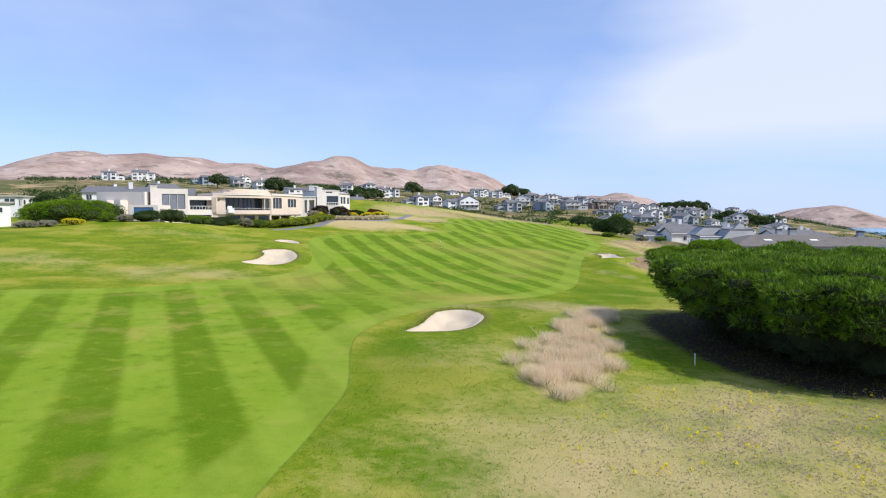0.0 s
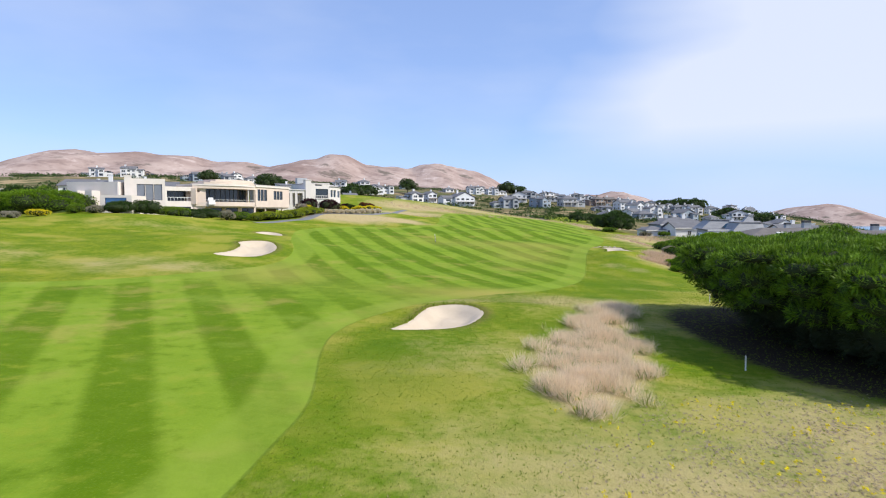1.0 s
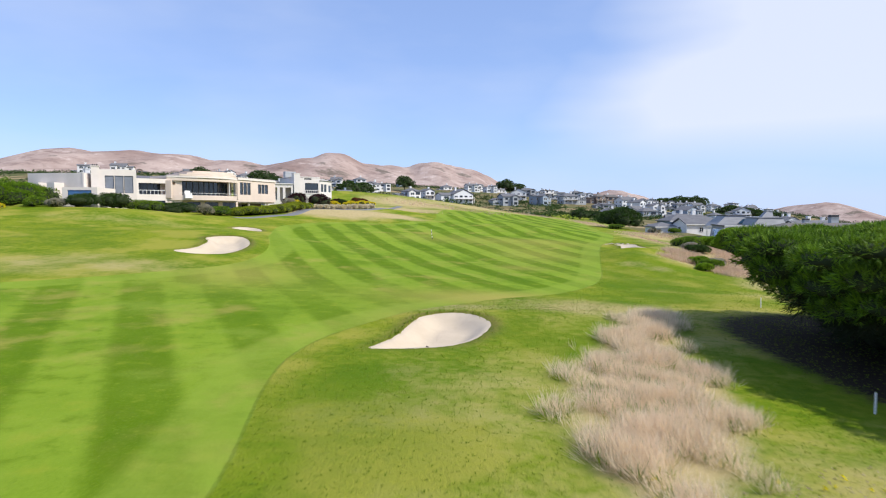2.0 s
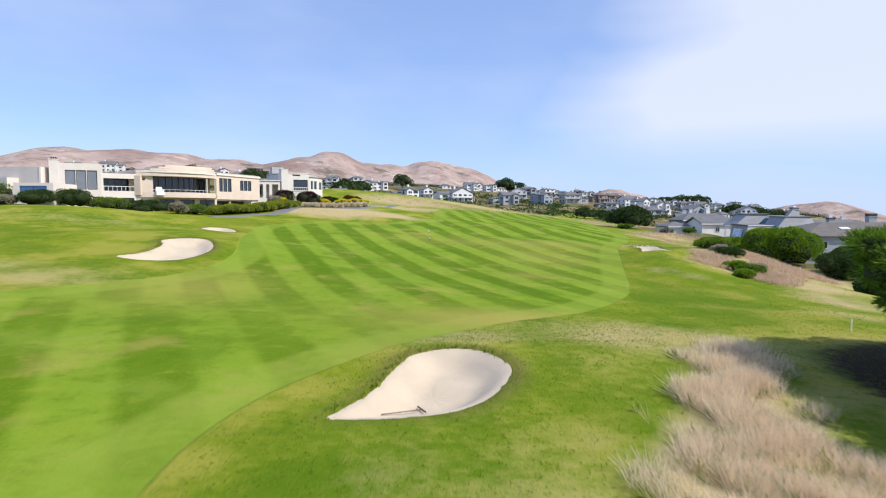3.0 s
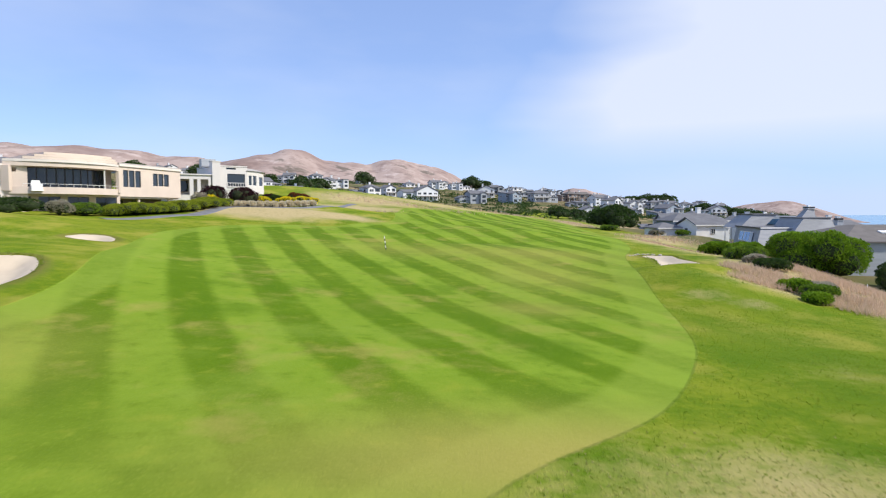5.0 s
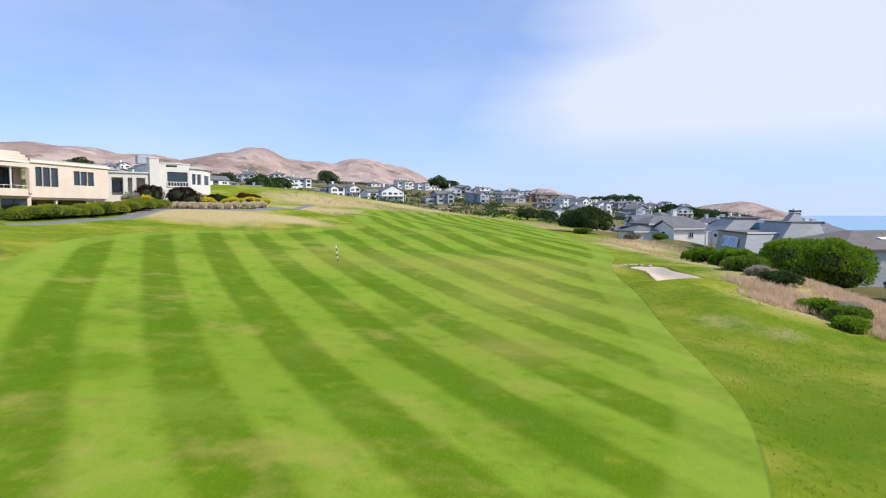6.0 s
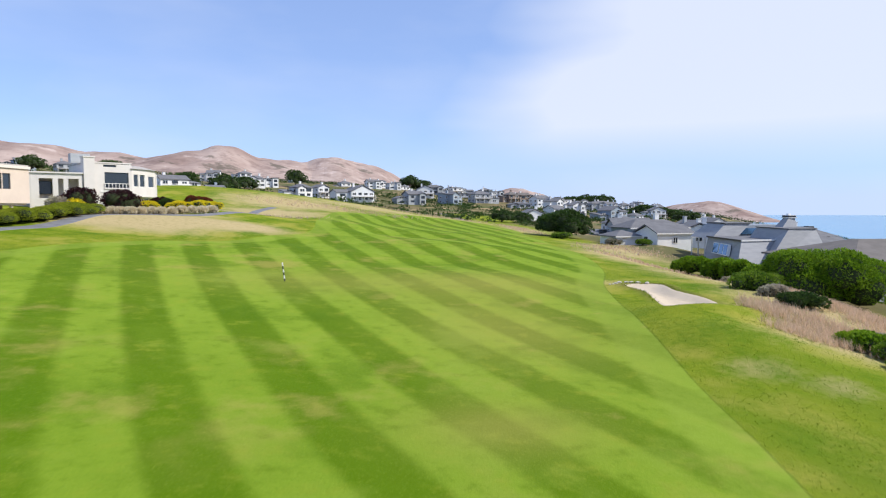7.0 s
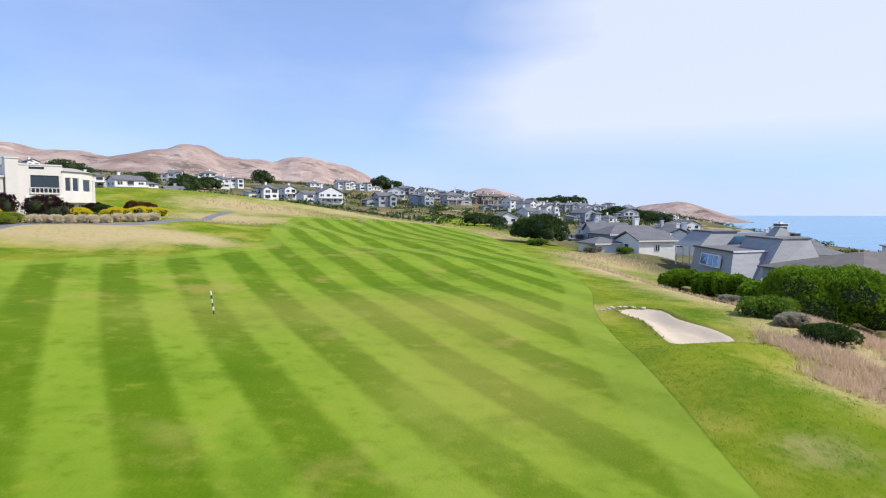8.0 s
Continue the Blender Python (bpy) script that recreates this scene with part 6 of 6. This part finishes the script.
    for u0, u1 in ((.30, .46), (.50, .60), (.62, .72)):
        for name, mat, g, o in (("window", M_SKY_BLUE, .0, .42), ("window_frame", M_TRIM, .016, .38)):
            c = [(u0 - g, .68 - g), (u1 + g, .68 - g), (u1 + g, .88 + g), (u0 - g, .88 + g)]
            s = Shape().add([on_side(*q, -.1) for q in c] + [on_side(*q, o) for q in c], [(3, 2, 1, 0), (4, 5, 6, 7), (0, 1, 5, 4), (1, 2, 6, 5), (2, 3, 7, 6), (3, 0, 4, 7)])
            part(name, s, mat, ob, world=W)
    # glazed screen beside the neighbour
    for k in range(4):
        part("screen_post", Shape().box(76.2 + 1.6 * k, 193.4 + .2 * k, -4, 76.36 + 1.6 * k, 193.56 + .2 * k, 1.0), M_TRIM, ob, world=W)
    part("screen_rail", slab(Shape(), (76.2, 193.4), (81.2, 194.0), 0, 5.1, .95, 1.1, .1, -.1), M_TRIM, ob, world=W)


wedge_house()


def low_hip_house(x, y, w, d, eave, rise, turn, wall, roof, label, skylights=2):
    z = lay_at(x, y)
    ob = thing("seaside_house", x, y, z, turn, label, "house", "houses below the fairway")
    house_body(ob, w, d, -2.5, eave - z, "hip", rise, wall, roof)
    n = int(w / 6)
    for i in range(n):
        put_window(ob, -w / 2 + w * (i + .5) / n, -d / 2 - .03, eave - z - 2.1, 1.9, 1.4, 0)
    for i in range(int(d / 4)):
        put_window(ob, -w / 2 - .03, -d / 2 + d * (i + .5) / int(d / 4), eave - z - 2.1, 1.7, 1.3, -90, True)
    for i in range(skylights):
        q = min(w, d) / 2 + .5
        sl = math.atan2(rise - .22, q * .92)
        s = Shape().box(-.9, -.5, 0, .9, .5, .18)
        me = s.mesh("skylight", M_WHITE)
        o = new("skylight", me)
        o.parent = ob
        o.matrix_basis = pose(-w * .2 + i * w * .35, -d / 2 + d * .22, eave - z + .22 + math.tan(sl) * (d * .22 + .5), math.degrees(sl), 0, 0)
    c = Shape().box(1.5, 0, eave - z + .5, 3.1, 1.2, eave - z + rise + 1.0).box(1.4, -.1, eave - z + rise + 1.0, 3.2, 1.3, eave - z + rise + 1.15)
    part("chimney", c, M_GREYWALL, ob)
    part("chimney_cap", Shape().box(1.5, 0, eave - z + rise + 1.15, 3.1, 1.2, eave - z + rise + 1.7), M_DARK, ob)


low_hip_house(82.5, 150.4, 31, 16.0, .3, 2.5, 0, M_GREYWALL, M_ROOF_BROWN, "grey-brown house with broad hipped shingle roof and skylights")
low_hip_house(108, 142, 20, 14, -1.2, 2.6, 10, M_PALEWALL, M_ROOF, "pale house with low grey hipped roof")
low_hip_house(112, 170, 22, 14, -1.0, 2.6, -8, M_WHITE, M_ROOF_BROWN, "white house with brown hipped roof", 1)
low_hip_house(130, 160, 20, 14, -2.4, 2.6, 12, M_PALEWALL, M_ROOF, "pale house with grey hipped shingle roof", 1)
low_hip_house(104, 196, 18, 12, -1.2, 2.6, 5, M_PALEWALL, M_ROOF, "pale grey house with hipped roof near the shore", 1)
for _k, (_x, _y, _w, _kind, _wall, _t) in enumerate([(104, 238, 13, "gable", "p", -15), (122, 222, 14, "ridge", "w", 10), (116, 258, 13, "hip", "p", 0), (96, 262, 12, "ridge", "g", -10), (140, 240, 14, "hip", "w", 0),
                                                     (132, 285, 14, "gable", "g", 12), (108, 292, 12, "hip", "p", 0), (158, 262, 13, "hip", "b", 0), (150, 200, 15, "flat", "n", 0), (168, 215, 14, "hip", "p", 0)]):
    wm, wname = WALLS[_wall]
    cottage(_x, _y, _w, 10, 1, _kind, wm, M_ROOF, _t, f"{wname} one-storey house with {ROOFS[_kind]} shingle roof below", 300 + _k, deck=False, lift=.6, group="houses below the fairway")

# hedge and shrubs on the seaward bank
for _k, (_x, _y, _rx, _ry, _h) in enumerate([(60.4, 168, 2.6, 2.6, 2.9), (62.2, 162.5, 2.8, 2.8, 3.3), (61.6, 157, 2.8, 3.0, 3.5), (61.0, 151.5, 2.8, 2.8, 3.3)]):
    bush("hedge_bush", _x, _y, _rx, _ry, _h, M_BUSH, "leafy green hedge shrub beside the seaward houses", 5200, 400 + _k, 0, .36, 7, group="seaward hedge")
for _k, (_x, _y, _rx, _h, _m) in enumerate([(45.6, 131.5, 2.6, 1.7, M_SHRUB), (44.4, 124.0, 2.1, 1.2, M_DARKSHRUB), (40.0, 112.6, 1.7, 1.2, M_BUSH), (40.6, 110.2, 1.8, 1.2, M_SHRUB), (42.4, 112.4, 1.7, 1.1, M_SAGE), (44.8, 128, 1.4, .9, M_SAGE), (38.6, 107.4, 1.5, .9, M_BUSH), (55.4, 150, 1.5, 1.1, M_SAGE), (71.5, 205, 2.0, 1.3, M_SHRUB),
                                           (68.4, 214, 2.4, 1.6, M_SAGE), (60, 226, 2.6, 1.6, M_SHRUB), (52, 104, 2.4, 1.6, M_DARKSHRUB), (55.5, 108.5, 1.7, 1.4, M_SHRUB)]):
    bush("bank_shrub", _x, _y, _rx, _rx * .85, _h, _m, "low wild shrub on the dry seaward bank", 1800, 420 + _k, 0, .26, 6, group="bank shrubs")

# ---- trees and scrub among the far houses ----
for _k, (_deg, _far, _h, _sp, _n) in enumerate([(-20.2, 500, 11, 9, "round dark tree"), (-15.4, 470, 12, 11, "spreading dark cypress"), (-14.4, 480, 10, 8, "dark cypress"), (-10.2, 440, 9, 9, "dark rounded tree"), (-3.0, 560, 12, 10, "dark round tree"),
                                                (6.0, 720, 14, 13, "dark domed cypress"), (7.2, 730, 10, 11, "dark cypress"), (-8.0, 470, 7, 12, "spreading green tree"), (-6.6, 500, 6, 10, "green tree"), (12.2, 330, 4.2, 6, "dark green bush-like tree"), (13.6, 335, 3.6, 6, "dark green bush-like tree"),
                                                (24.5, 640, 6, 13, "long dark cypress"), (26.0, 620, 6, 13, "long dark cypress"), (27.6, 600, 6, 12, "long dark cypress"), (22.0, 900, 9, 20, "dark cypress grove tree"), (20.8, 920, 8, 18, "dark cypress grove tree"), (19.6, 930, 7, 16, "dark cypress grove tree"),
                                                (-33.0, 190, 6, 4, "green garden tree")]):
    a = radians(_deg)
    tree("cypress" if _h > 7 else "garden_tree", _far * math.sin(a), _far * math.cos(a), _h, _sp, M_DARKSHRUB, f"{_n} among the houses on the slope", 500 + _k, 1500, max(.45, _sp * .09), .35, .12, 12, flat=.85)


def scrub(n, seed):
    rng = np.random.default_rng(seed)
    a = np.radians(rng.uniform(-34, 38, n))
    r = rng.uniform(300, 1000, n)
    x, y = r * np.sin(a), r * np.cos(a)
    keep = (np.sin(x * .031 + 1) * np.sin(y * .027) + .5 * np.sin(x * .011 - y * .013) > rng.uniform(-.5, 1.0, n)) & (inside(x, y, FAIRWAY) < -12)
    x, y, r = x[keep], y[keep], r[keep]
    z = height(x, y)
    vs, ts, k = [], [], 0
    for q in range(22):
        s = rng.uniform(.8, 2.2, len(x)) * (0.8 + r / 900)
        at = np.stack([x + rng.normal(0, 1.2, len(x)) * s, y + rng.normal(0, 1.2, len(x)) * s, z + rng.uniform(0, .8, len(x)) * s], -1)
        v, t = sprays(rng, at, np.tile((0., -.2, 1.), (len(x), 1)), 1.0, .3, 5, 1.3)
        vs.append(v)
        ts.append(t + k)
        k += len(v)
    tagged(new("hillside_scrub", raw_mesh("hillside_scrub", np.concatenate(vs), np.concatenate(ts), M_DARKSHRUB)), "dark coastal scrub scattered over the slopes", "scrub", kind="stuff")


scrub(4200, 600)
